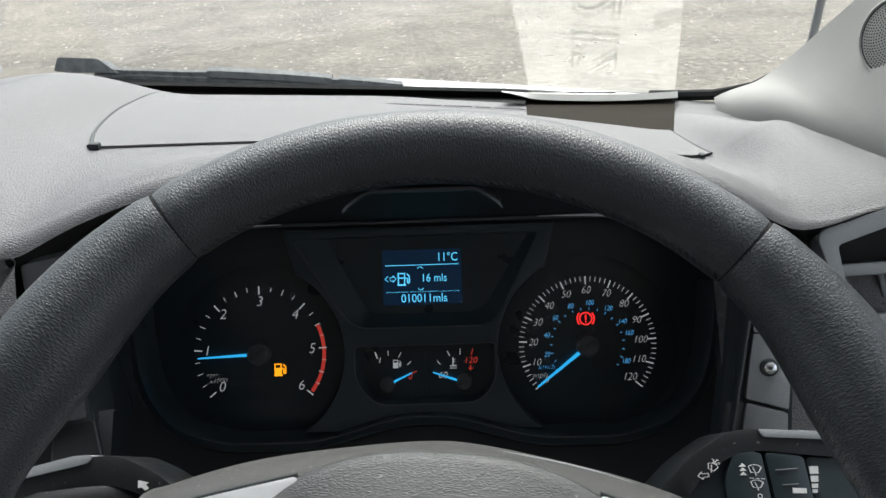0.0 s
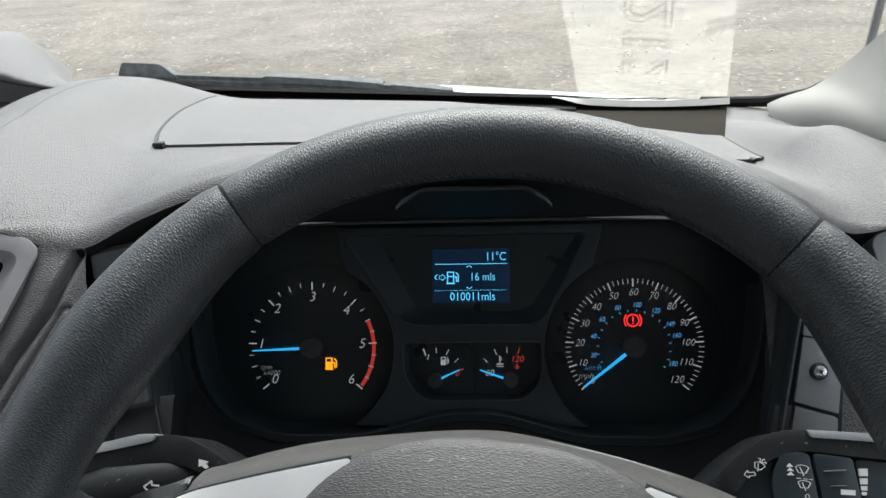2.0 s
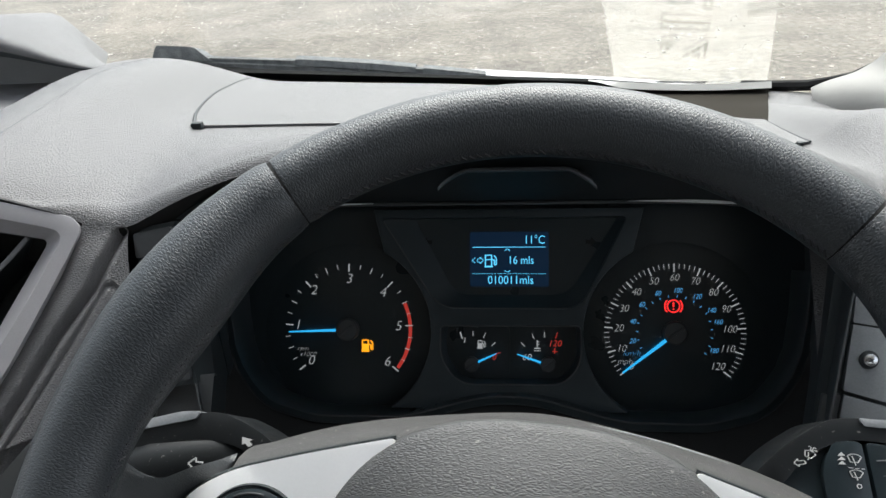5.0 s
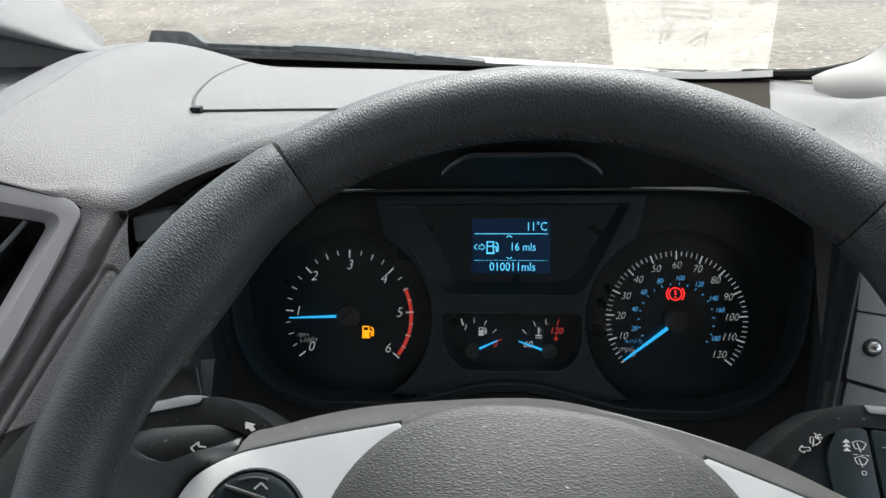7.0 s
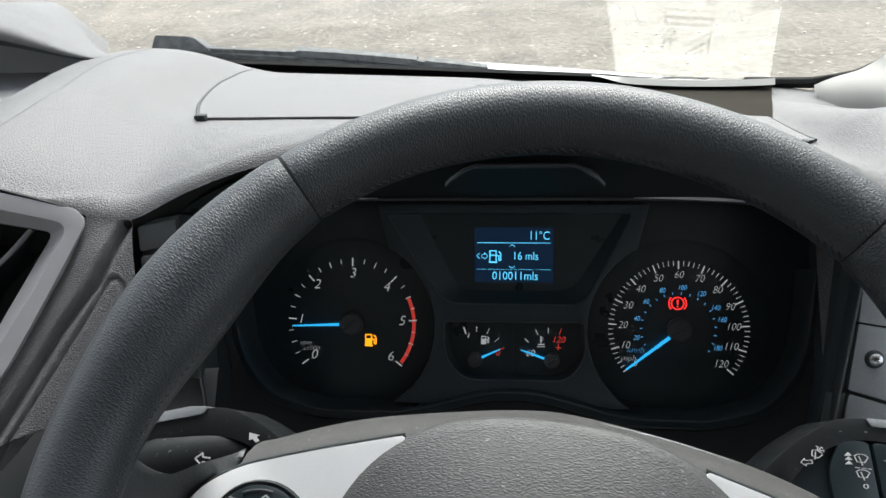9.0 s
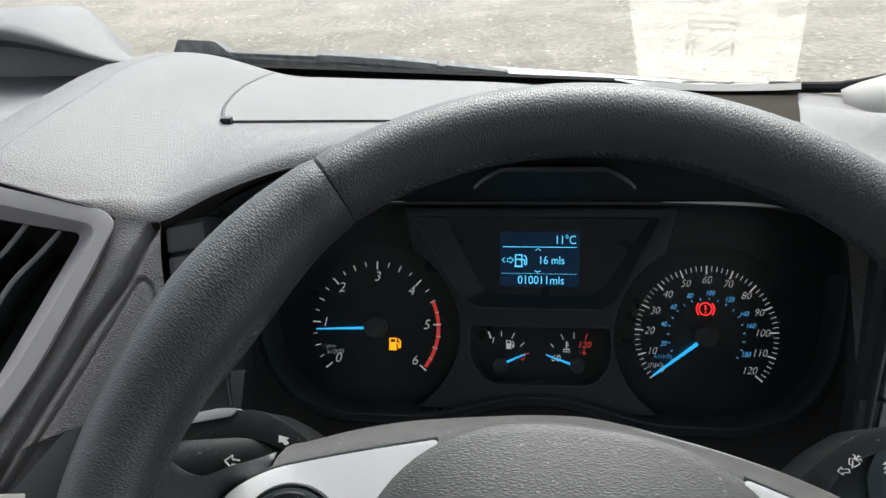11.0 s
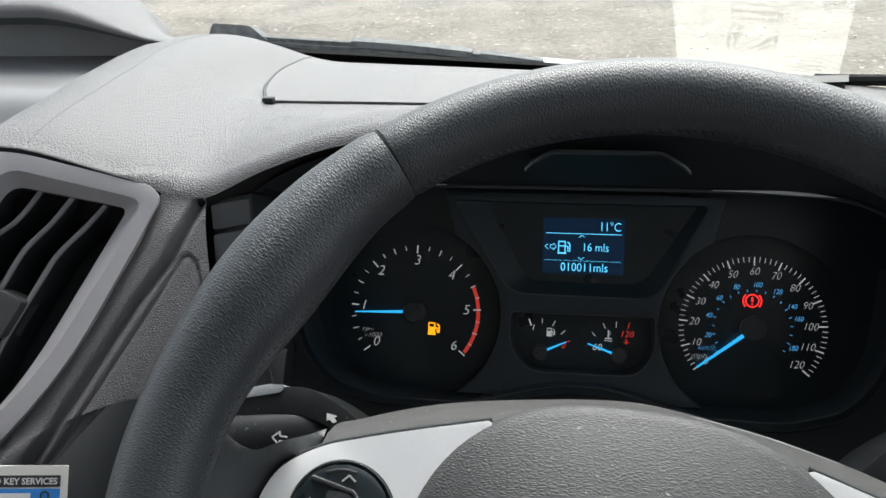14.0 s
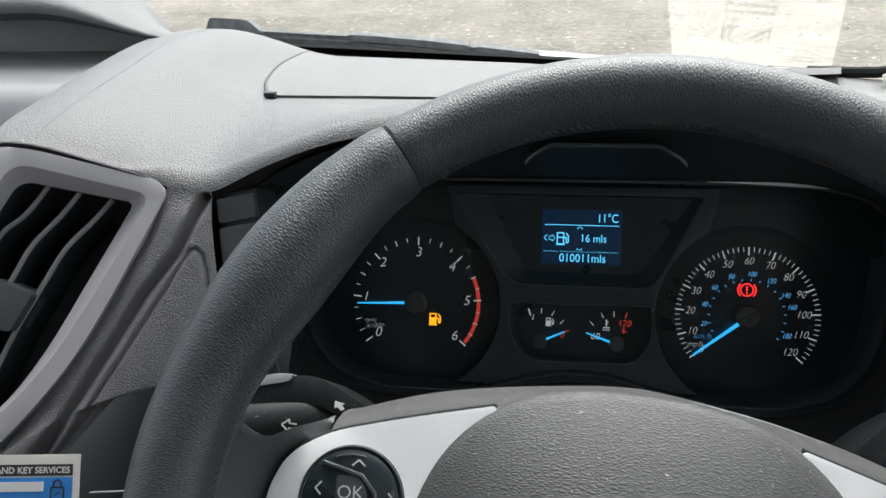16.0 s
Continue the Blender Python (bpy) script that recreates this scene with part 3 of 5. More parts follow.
rows.append([(x, y + 0.004, z - 0.01) for x, y, z in rows[-1]])
rows.append([(x, y + 0.002, 0.02) for x, y, z in rows[-1]])
part("top_pad", loft(rows), PAD, dash, sharp=60)
back = [(x, far_y(x) - 0.006, pad_z(x, far_y(x) - 0.006) - 0.0003) for x in (0.15, 0.20, 0.25, 0.29, 0.325)]
foot = ((0.160, 0.435, 0.058), (0.210, 0.425, 0.061), (0.2511, 0.408, 0.0635), (0.2814, 0.388, 0.0678), (0.314, 0.356, 0.0722))
part("apron", loft([[Vector(a).lerp(Vector(b), t) for a, b in zip(back, foot)] for t in np.linspace(0, 1, 6)] + [[Vector(b) + Vector((0, 0.002, -0.02)) for b in foot]]), PAD, dash, "pad strip running to the glass", sharp=60)

# the seam between the pad and the tray surround
seam = [(soft(y, [-0.1, -0.084, -0.03, 0.03, 0.09, 0.147, 0.2, 0.32], [-0.338, -0.3395, -0.3435, -0.3485, -0.3575, -0.371, -0.382, -0.395], 0.03), y) for y in np.linspace(-0.08, 0.30, 30)]
part("pad_seam", tube([(x, y, pad_z(x, y) - 0.0002) for x, y in seam], 0.0005, 6), SMOOTH, dash, "fine dark joint line")

# storage lid
lid = thing("storage_lid", (-0.02, 0.2, 0.09), "charcoal plastic lid of the dash-top storage box", "lid")


def lid_xy(a, b):
    """a goes across, b from the near edge to the far edge."""
    xl = soft(b, [0, 0.12, 0.21, 0.365, 0.52, 0.65, 0.8, 1.0], [-0.249, -0.2665, -0.278, -0.292, -0.303, -0.309, -0.317, -0.327], 0.05)
    xr = 0.2215
    x = xl + (xr - xl) * a
    yn = 0.082 + 0.033 * math.sin(math.pi * a)
    yf = lerp(x, [-0.34, -0.04, 0.081, 0.23], [0.425, 0.36, 0.30, 0.195])
    return x, yn + (yf - yn) * b


rows = []
for b in np.linspace(0, 1, 18):
    row = []
    for a in np.linspace(0, 1, 40):
        x, y = lid_xy(a, b)
        edge = min(a * 12, (1 - a) * 12, b * 9, (1 - b) * 9, 1)
        row.append((x, y, pad_z(x, y) + 0.0022 + 0.0020 * ease(edge)))
    rows.append(row)
part("panel", shell(rows, 0.0015), PAD, lid, sharp=60)
rows = [[(lid_xy(a, b)[0] - 0.002 * (a < 0.5) + 0.002 * (a > 0.5), lid_xy(a, b)[1] - (0.0006 if b < 0.5 else -0.001), pad_z(*lid_xy(a, b)) + 0.0007) for a in np.linspace(0, 1, 40)] for b in np.linspace(0, 1, 18)]
part("gap", loft(rows), BLACK, lid, "dark shadow gap")
for a, e in ((0.0, -0.0012), (1.0, 0.0008)):
    part("end_gap", tube([Vector((lid_xy(a, b)[0] + e, lid_xy(a, b)[1], pad_z(*lid_xy(a, b)) + 0.0020)) for b in np.linspace(0, 0.97, 24)], [(0.0017 if a < 0.5 else 0.0010) - 0.0007 * k / 23 for k in range(24)], 6), BLACK, lid)
for x, s in ((-0.247, 0.9), (0.215, 0.45)):
    part("notch", block((x, 0.081, pad_z(x, 0.081) + 0.0025), (0.009 * s, 0.006, 0.006 * s), bevel=0.001), BLACK, lid, "black hinge notch")

# defroster slots ahead of the lid
vent = thing("defroster_vent", (0.02, 0.41, 0.07), "slotted black defroster vent at the windscreen foot", "air vent")
slot_y = lambda x: lerp(x, [-0.053, -0.022, 0.044, 0.101], [0.372, 0.369, 0.3555, 0.336])
part("strip", loft([[(x, slot_y(x) + dy, pad_z(x, slot_y(x) + dy) + dz) for x in np.linspace(-0.062, 0.108, 24)] for dy, dz in ((-0.008, 0.0), (-0.006, 0.0012), (0.006, 0.0012), (0.008, 0.0))]), PAD, vent)
for x0, x1 in ((-0.052, -0.022), (-0.0195, 0.0095), (0.0125, 0.044), (0.0465, 0.064), (0.068, 0.101)):
    part("slot", loft([[(x, slot_y(x) + dy, pad_z(x, slot_y(x) + dy) + dz) for x in np.linspace(x0, x1, 6)] for dy, dz in ((-0.0032, 0.0008), (-0.003, 0.0018), (0.003, 0.0018), (0.0032, 0.0008))]), BLACK, vent)

# document tray in the middle of the dash top
tray = thing("document_tray", (-0.6, 0.1, 0.05), "open charcoal document tray sunk in the dash top", "tray", kind="structure")
part("tray_floor", loft([[(x, y, 0.124 - 0.17 * ease((0.16 - y) / 0.13)) for x in np.linspace(-1.1, -0.38, 20)] for y in np.linspace(-0.09, 0.31, 22)]), TRAY, tray, "smooth charcoal tray floor", sharp=70)
part("back_wall", loft([[(x, 0.30 + 0.012 * s, 0.115 + s * (0.052 - 0.045 * ease((x + 0.485) / 0.045))) for x in np.linspace(-1.1, -0.43, 26)] for s in np.linspace(0, 1, 6)]), SLAT, tray)
rim, fade = [], []
for x in np.linspace(-1.1, -0.395, 36):
    d = ease((x + 0.57) / 0.175)
    rim.append((x, 0.285 - 0.045 * d, 0.192 + (pad_z(-0.40, 0.24) - 0.004 - 0.192) * d))
    fade.append(1 - 0.9 * d)
prof = [(-0.035, -0.016), (-0.0365, -0.011), (-0.033, -0.004), (-0.022, -0.0005), (0.01, 0.002), (0.05, 0.002), (0.12, -0.008), (0.2, -0.07)]
part("back_rim", loft([[(x, y + dy * k, z + dz * k) for (x, y, z), k in zip(rim, fade)] for dy, dz in prof]), PAD, tray, sharp=70)
part("rim_underside", loft([[(x, y + dy * k, z + dz * k) for (x, y, z), k in zip(rim, fade)] for dy, dz in ((-0.035, -0.016), (-0.03, -0.024), (0.03, -0.026))]), BLACK, tray)
prof = [(0.055, -0.055), (0.045, -0.012), (0.035, 0.0), (0.02, 0.004), (0.0, 0.001), (-0.004, -0.006)]
fr = [(x, lerp(x, [-1.1, -0.42, -0.395, -0.36], [-0.118, -0.112, -0.105, -0.088]), lerp(x, [-1.1, -0.42, -0.395, -0.375, -0.35], [0.147, 0.150, 0.150, 0.1565, 0.1545])) for x in np.linspace(-1.1, -0.35, 44)]
part("front_rim", loft([[(x, y + dy, z + dz) for x, y, z in fr] for dy, dz in prof]), PAD, tray, sharp=70)
sr = [(left_x(y), y, pad_z(left_x(y), y)) for y in np.linspace(-0.066, 0.27, 26)]
part("side_wall", loft([[(x + dx, y, z + dz) for x, y, z in sr] for dx, dz in ((0.0, 0.0), (-0.003, -0.002), (-0.006, -0.008), (-0.022, -0.05), (-0.03, -0.08))]), PAD, tray, sharp=70)
part("divider", plate([(-0.650, 0.173), (-0.636, 0.1855), (-0.60, 0.1870), (-0.60, 0.1845), (-0.630, 0.1810), (-0.615, 0.146), (-0.627, 0.146), (-0.641, 0.168)], [], -0.206, -0.198, axes((0, 0, 0), (1, 0, 0), (0, 0, 1)), 0.002), SATIN, tray, "pale slanted tray divider")

# binnacle: the dark hollow between the brow and the instrument panel
hood = thing("binnacle", (0, -0.03, -0.06), "black plastic binnacle hood over the instrument panel", "binnacle", kind="structure")
th = np.linspace(0, math.pi, 61)


def back_arch(k, grow=0.0, out=0.03):
    c, s = math.cos(k), math.sin(k)
    u = -math.copysign(abs(c) ** 0.3, c) * (0.212 + grow)
    return CL @ Vector((u, 0.0 + (0.095 + grow) * s ** 0.35, out))


f_row = [Vector((-0.003 - 0.245 * math.copysign(abs(math.cos(k)) ** 0.8, math.cos(k)), -0.062, 0.045 + 0.120 * math.sin(k) ** 0.9)) for k in th]
b_row = [back_arch(k) for k in th]
part("inner_shell", loft([[f.lerp(b, t) for f, b in zip(f_row, b_row)] for t in np.linspace(0, 1, 6)]), BLACK, hood, sharp=60)
for s in (-1, 1):
    wall = [[Vector((s * (0.190 + 0.2 * (z - 0.045)), -0.085 - 0.5 * (0.1 - z), z)).lerp(CL @ Vector((s * 0.212, z * 0.9 - 0.02, -0.005)), t) for z in np.linspace(0.1, -0.08, 6)] for t in np.linspace(0, 1, 4)]
    part("side_wall", loft(wall), BLACK, hood)
    part("wall_edge", tube(wall[0], 0.0007, 6), SMOOTH, hood, "thin grey side edge")
lip = [Vector(p) for p in ((-0.0340, -0.074, 0.1455), (-0.0305, -0.071, 0.1482), (-0.0215, -0.063, 0.1515), (-0.0180, -0.062, 0.1522), (0.0410, -0.062, 0.1520), (0.0440, -0.063, 0.1513), (0.0535, -0.071, 0.1480), (0.0570, -0.074, 0.1453))]
part("visor_lip", loft([[p + Vector((0, 0, 0.001)) for p in lip], [p + Vector((0, -0.0015, -0.0004)) for p in lip], [p + Vector((0, 0.0005, -0.002)) for p in lip], [p + Vector((0, 0.06, -0.016)) for p in lip]]), SMOOTH, hood, "raised visor edge")

# ---- instrument panel ----
ip = thing("instrument_panel", (0, -0.02, -0.055), "black van instrument panel lit in blue with white dials", "instrument panel")
part("back_plate", plate(rounded([(-0.26, -0.09), (0.26, -0.09), (0.26, 0.09), (0.2, 0.125), (-0.2, 0.125), (-0.26, 0.09)], 0.03), [], -0.012, 0.0, CL), PIANO, ip)
arc = lambda cx, r, a0, a1, n: [(cx + r * math.cos(radians(a)), r * math.sin(radians(a))) for a in np.linspace(a0, a1, n)]
outer = arc(-0.121, 0.066, 62, -58, 22) + arc(0.121, 0.066, 238, 118, 22)
outer = [(-0.098, 0.090)] + outer + [(0.098, 0.090)]
trap = rounded([(-0.0920, 0.0835), (-0.0490, 0.0178), (0.0525, 0.0178), (0.0860, 0.0835)], [0.004, 0.013, 0.013, 0.004], 7)
gz = rounded([(-0.0478, 0.0047), (0.0532, 0.0053), (0.0540, -0.020), (0.042, -0.0368), (-0.034, -0.0378), (-0.0480, -0.020)], [0.004, 0.004, 0.010, 0.012, 0.012, 0.010], 6)
part("surround", plate(outer, [trap, gz], 0.0, 0.018, CL, 0.0015), PANEL, ip, "dark slate moulded surround")
inner = rounded([(-0.0680, 0.0835), (-0.0375, 0.0272), (0.0445, 0.0272), (0.0800, 0.0835)], [0.003, 0.010, 0.012, 0.003], 7)
part("display_recess", loft([[CL @ Vector((*p, 0.017)) for p in trap], [CL @ Vector((*p, 0.0095)) for p in inner]], True), PANEL, ip)
part("display_panel", plate(inner, [], 0.0, 0.0092, CL), PIANO, ip, "dark satin display panel")
part("recess_edge", tube([CL @ Vector((*p, 0.0178)) for p in trap[5:16]], 0.0007, 6), SMOOTH, ip)
part("gauge_recess", loft([[CL @ Vector((*p, 0.017)) for p in gz], [CL @ Vector((0.003 + (x - 0.003) * 0.95, -0.016 + (y + 0.016) * 0.93, 0.0015)) for x, y in gz]], True), PANEL, ip)
part("gauge_edge", tube([CL @ Vector((*p, 0.0178)) for p in gz], 0.0006, 6, True), SMOOTH, ip)
for x in (-0.0590, 0.0610):
    d = math.copysign(1, x)
    part("unlit_arrow", plate([(x + d * 0.0038, 0.0660), (x, 0.0698), (x, 0.0675), (x - d * 0.0036, 0.0675), (x - d * 0.0036, 0.0645), (x, 0.0645), (x, 0.0622)], [], 0.0090, 0.0094, CL), RUBBER, ip, "unlit indicator arrow")
lcd = part("display", plate(rounded([(-0.0270, 0.0332), (0.0308, 0.0332), (0.0308, 0.0735), (-0.0270, 0.0735)], 0.001), [], 0.0052, 0.0096, CL), LCD_BACK, ip, "dark blue glowing display")
LC = shift(CL, 0, 0, 0.0098)
writing("temperature", "11°C", 0.0088, shift(LC, 0.0283, 0.0673), LCD_INK, lcd, wide=0.84, align="RIGHT")
writing("fuel_range", "16 mls", 0.0082, shift(LC, 0.0106, 0.0524), LCD_INK, lcd, wide=0.88)
writing("odometer", "010011mls", 0.0086, shift(LC, 0.0030, 0.0378), LCD_INK, lcd, wide=0.90)
part("ruled_line", bars([(-0.0248, 0.0622, 0.0286, 0.0622, 0.0005)], LC), LCD_INK, lcd)
part("dotted_line", bars([(x, 0.0427, x + 0.0005, 0.0427, 0.0005) for x in np.arange(-0.0250, 0.0285, 0.0012)], LC), LCD_INK, lcd)
for ch in ([(-0.0014, 0.0596, 0.0007, 0.0610, 0.0005), (0.0007, 0.0610, 0.0028, 0.0596, 0.0005)], [(-0.0014, 0.0451, 0.0007, 0.0437, 0.0005), (0.0007, 0.0437, 0.0028, 0.0451, 0.0005)], [(-0.0231, 0.0545, -0.0252, 0.0525, 0.0005), (-0.0252, 0.0525, -0.0231, 0.0505, 0.0005)]):
    part("chevron", bars(ch, LC), LCD_INK, lcd)


def pump(x, y, s, m, name, mat, parent, solid=False):
    """A fuel pump sign of height s."""
    w = 0.1 * s
    st = [(x - 0.4 * s, y - 0.5 * s, x + 0.32 * s, y - 0.5 * s, 1.4 * w), (x - 0.32 * s, y - 0.5 * s, x - 0.32 * s, y + 0.5 * s, w), (x + 0.22 * s, y - 0.5 * s, x + 0.22 * s, y + 0.5 * s, w),
          (x - 0.36 * s, y + 0.48 * s, x + 0.26 * s, y + 0.48 * s, w), (x - 0.3 * s, y + 0.1 * s, x + 0.2 * s, y + 0.1 * s, w), (x + 0.24 * s, y + 0.1 * s, x + 0.46 * s, y + 0.05 * s, w),
          (x + 0.46 * s, y + 0.08 * s, x + 0.46 * s, y - 0.35 * s, w), (x + 0.48 * s, y - 0.35 * s, x + 0.62 * s, y - 0.32 * s, w), (x + 0.62 * s, y - 0.35 * s, x + 0.62 * s, y + 0.25 * s, w), (x + 0.62 * s, y + 0.25 * s, x + 0.42 * s, y + 0.45 * s, w)]
    if solid:
        st.append((x - 0.3 * s, y - 0.2 * s, x + 0.2 * s, y - 0.2 * s, 0.55 * s))
    part(name, bars(st, m), mat, parent)


pump(-0.0128, 0.0522, 0.0085, LC, "pump_sign", LCD_INK, lcd)
part("arrow_sign", bars([(-0.0215, 0.0512, -0.0195, 0.0512, 0.0004), (-0.0215, 0.0536, -0.0195, 0.0536, 0.0004), (-0.0215, 0.0510, -0.0215, 0.0538, 0.0004), (-0.0195, 0.0500, -0.0195, 0.0512, 0.0004),
                          (-0.0195, 0.0536, -0.0195, 0.0548, 0.0004), (-0.0195, 0.0548, -0.0170, 0.0524, 0.0005), (-0.0195, 0.0500, -0.0170, 0.0524, 0.0005)], LC), LCD_INK, lcd)

HALF = 129.2


def polar(cx, r, deg):
    return cx + r * math.sin(radians(deg)), r * math.cos(radians(deg))


def dial(name, cx, top, step, minor, big, size, label):
    d = part(name, lathe([(0.0001, 0.0008), (0.0620, 0.0008), (0.0655, 0.0002)], shift(CL, cx, 0), 64), PIANO, ip, label)
    m = shift(CL, 0, 0, 0.0010)
    st = []
    for v in np.arange(0, top + minor / 2, minor):
        a = (v / top - 0.5) * 2 * HALF
        whole = abs(v / step - round(v / step)) < 1e-6
        half = abs(2 * v / step - round(2 * v / step)) < 1e-6
        r0, w = (0.0440, 0.0009) if whole else (0.0456, 0.00055) if half else (0.0464, 0.00042)
        st.append((*polar(cx, r0, a), *polar(cx, 0.0500, a), w))
    part("scale_ring", bars(st, m), DIAL_WHITE, d)
    return d, m


tach, MD = dial("tachometer", -0.121, 6, 1, 0.25, 1, 0.0095, "black rev counter face with a blue needle")
for v in range(7):
    x, y = polar(-0.121, 0.0385 + 0.0022 * (v in (1, 2)), (v / 6 - 0.5) * 2 * HALF)
    writing("numeral", str(v), 0.0106, shift(MD, x, y), DIAL_WHITE, tach, shear=0.22, bold=-0.00014)
writing("unit_mark", "rpm", 0.0054, shift(MD, -0.1575, -0.0150), DIAL_WHITE, tach, shear=0.3, bold=-0.00014)
writing("unit_mark", "x1000", 0.0054, shift(MD, -0.1535, -0.0195), DIAL_WHITE, tach, shear=0.3, bold=-0.00014)
bm = bmesh.new()
rings = []
for a0 in np.linspace(65, 127.2, 32):
    rings.append([bm.verts.new(MD @ Vector((*polar(-0.121, r, a0), z))) for r, z in ((0.0465, -0.0001), (0.0465, 0.0003), (0.0491, 0.0003), (0.0491, -0.0001))])
for a, b in zip(rings, rings[1:]):
    for k in range(4):
        bm.faces.new((a[k], a[k - 1], b[k - 1], b[k]))
bm.faces.new(rings[0]), bm.faces.new(rings[-1][::-1])
bmesh.ops.recalc_face_normals(bm, faces=bm.faces)
part("red_zone", bm, RED_MARK, tach, "red band from four and a half")
speedo, MD = dial("speedometer", 0.121, 120, 10, 2, 1, 0.0078, "black speedometer face with a blue needle")
for v in range(0, 121, 10):
    x, y = polar(0.121, 0.0398 - 0.0014 * (v > 90), (v / 120 - 0.5) * 2 * HALF)
    writing("numeral", str(v), 0.0077, shift(MD, x, y), DIAL_WHITE, speedo, shear=0.28, wide=0.9, bold=-0.00014)
st = []
for v in range(0, 191, 10):
    a = (v * 0.62137 / 120 - 0.5) * 2 * HALF
    st.append((*polar(0.121, 0.0255, a), *polar(0.121, 0.0272, a), 0.0005))
    if v % 20 == 0 and v <= 180:
        x, y = polar(0.121, 0.0305 - 0.001 * (v == 180), a)
        y += {160: 0.0050, 180: -0.0020}.get(v, 0)
        writing("inner_numeral", str(v), 0.0052, shift(MD, x, y), DIAL_BLUE, speedo, shear=0.28, wide=0.82)
part("inner_ring", bars(st, MD), DIAL_BLUE, speedo)
writing("unit_mark", "km/h", 0.0062, shift(MD, 0.0905, -0.0155), DIAL_BLUE, speedo, shear=0.3, bold=-0.00014)
writing("unit_mark", "mph", 0.0062, shift(MD, 0.0855, -0.0215), DIAL_WHITE, speedo, shear=0.3, bold=-0.00014)


def needle(parent, cx, cy, deg, length, wide, hub):
    part("hub", lathe([(0.0001, hub), (hub * 0.85, hub), (hub, hub * 0.85), (hub, 0.0)], shift(CL, cx, cy), 28), SMOOTH, parent, "black needle cap")
    part("cap_rib", block((0, 0, hub + 0.0004), (hub * 1.7, hub * 0.28, 0.0012), shift(CL, cx, cy, 0, 35), bevel=0.0004), SMOOTH, parent)
    m = shift(CL, cx, cy, 0.0055, 90 - deg)
    part("pointer", plate([(hub, -wide), (length, -wide * 0.45), (length, wide * 0.45), (hub, wide)], [], 0, 0.0014, m), NEEDLE, parent, "glowing blue pointer")


needle(tach, -0.121, 0.0, -92.5, 0.0455, 0.00105, 0.0086)
needle(speedo, 0.121, 0.0, -128, 0.0475, 0.00125, 0.0086)
MG = shift(CL, 0, 0, 0.0012)
fuel = part("fuel_gauge", plate(rounded([(-0.046, -0.036), (0.002, -0.036), (0.002, 0.003), (-0.046, 0.003)], 0.004), [], 0.0002, 0.001, CL), PIANO, ip, "small fuel gauge near empty")
heat = part("temperature_gauge", plate(rounded([(0.004, -0.036), (0.051, -0.035), (0.051, 0.004), (0.004, 0.004)], 0.004), [], 0.0002, 0.001, CL), PIANO, ip, "small coolant gauge reading cold")
part("gauge_scale", bars([(-0.0353, -0.0012, -0.0336, -0.0062, 0.001), (-0.0256, -0.0004, -0.0256, -0.0042, 0.0005), (-0.0160, -0.0018, -0.0180, -0.0058, 0.0005), (-0.0088, -0.0086, -0.0118, -0.0115, 0.0005)], MG), DIAL_WHITE, fuel)
part("gauge_scale", bars([(0.0103, -0.0086, 0.0130, -0.0115, 0.0005), (0.0182, -0.0018, 0.0200, -0.0058, 0.0005), (0.0276, -0.0004, 0.0276, -0.0046, 0.0005)], MG), DIAL_WHITE, heat)
part("red_mark", bars([(0.0371, -0.0006, 0.0357, -0.0052, 0.0006)], MG), RED_MARK, heat)
part("red_mark", bars([(-0.0050, -0.0162, -0.0085, -0.0174, 0.0007)], MG), RED_MARK, fuel)
writing("numeral", "1", 0.0062, shift(MG, -0.0322, -0.0076), DIAL_WHITE, fuel, shear=0.22)
writing("numeral", "0", 0.0062, shift(MG, -0.0100, -0.0200), RED_MARK, fuel, shear=0.22)
writing("numeral", "60", 0.0068, shift(MG, 0.0142, -0.0196), DIAL_WHITE, heat, shear=0.22)
writing("numeral", "120", 0.0066, shift(MG, 0.0350, -0.0092), RED_MARK, heat, shear=0.22)
pump(-0.0200, -0.0103, 0.0056, MG, "pump_sign", DIAL_WHITE, fuel, True)
part("coolant_sign", bars([(0.0222, -0.0120, 0.0222, -0.0068, 0.0009), (0.0198, -0.0128, 0.0248, -0.0128, 0.0008), (0.0225, -0.0080, 0.0240, -0.0080, 0.0004), (0.0225, -0.0096, 0.0240, -0.0096, 0.0004), (0.0196, -0.0145, 0.0250, -0.0145, 0.0005)], MG), DIAL_WHITE, heat)
part("hot_sign", bars([(0.0350, -0.0165, 0.0350, -0.0125, 0.0008), (0.0330, -0.0150, 0.0372, -0.0150, 0.0005)], MG), RED_MARK, heat)
needle(fuel, -0.0265, -0.0252, 65, 0.0205, 0.0008, 0.0058)
needle(heat, 0.0302, -0.0245, -71, 0.0240, 0.0008, 0.0058)
MI = shift(CL, 0, 0, 0.0014)
pump(-0.1075, -0.0122, 0.0084, MI, "fuel_lamp", AMBER_LAMP, ip, True)
lamp = [(0.1204 + 0.0044 * math.cos(a), 0.0191 + 0.0044 * math.sin(a), 0.1204 + 0.0044 * math.cos(a + 0.35), 0.0191 + 0.0044 * math.sin(a + 0.35), 0.0009) for a in np.linspace(0, 2 * math.pi, 18, endpoint=False)]
lamp += [(0.1204, 0.0183, 0.1204, 0.0218, 0.0011), (0.1204, 0.0163, 0.1204, 0.0173, 0.0011)]
for s in (0, math.pi):
    lamp += [(0.1204 + 0.0062 * math.cos(a), 0.0191 + 0.0062 * math.sin(a), 0.1204 + 0.0062 * math.cos(a + 0.3), 0.0191 + 0.0062 * math.sin(a + 0.3), 0.0009) for a in np.arange(s - 0.75, s + 0.7, 0.3)]
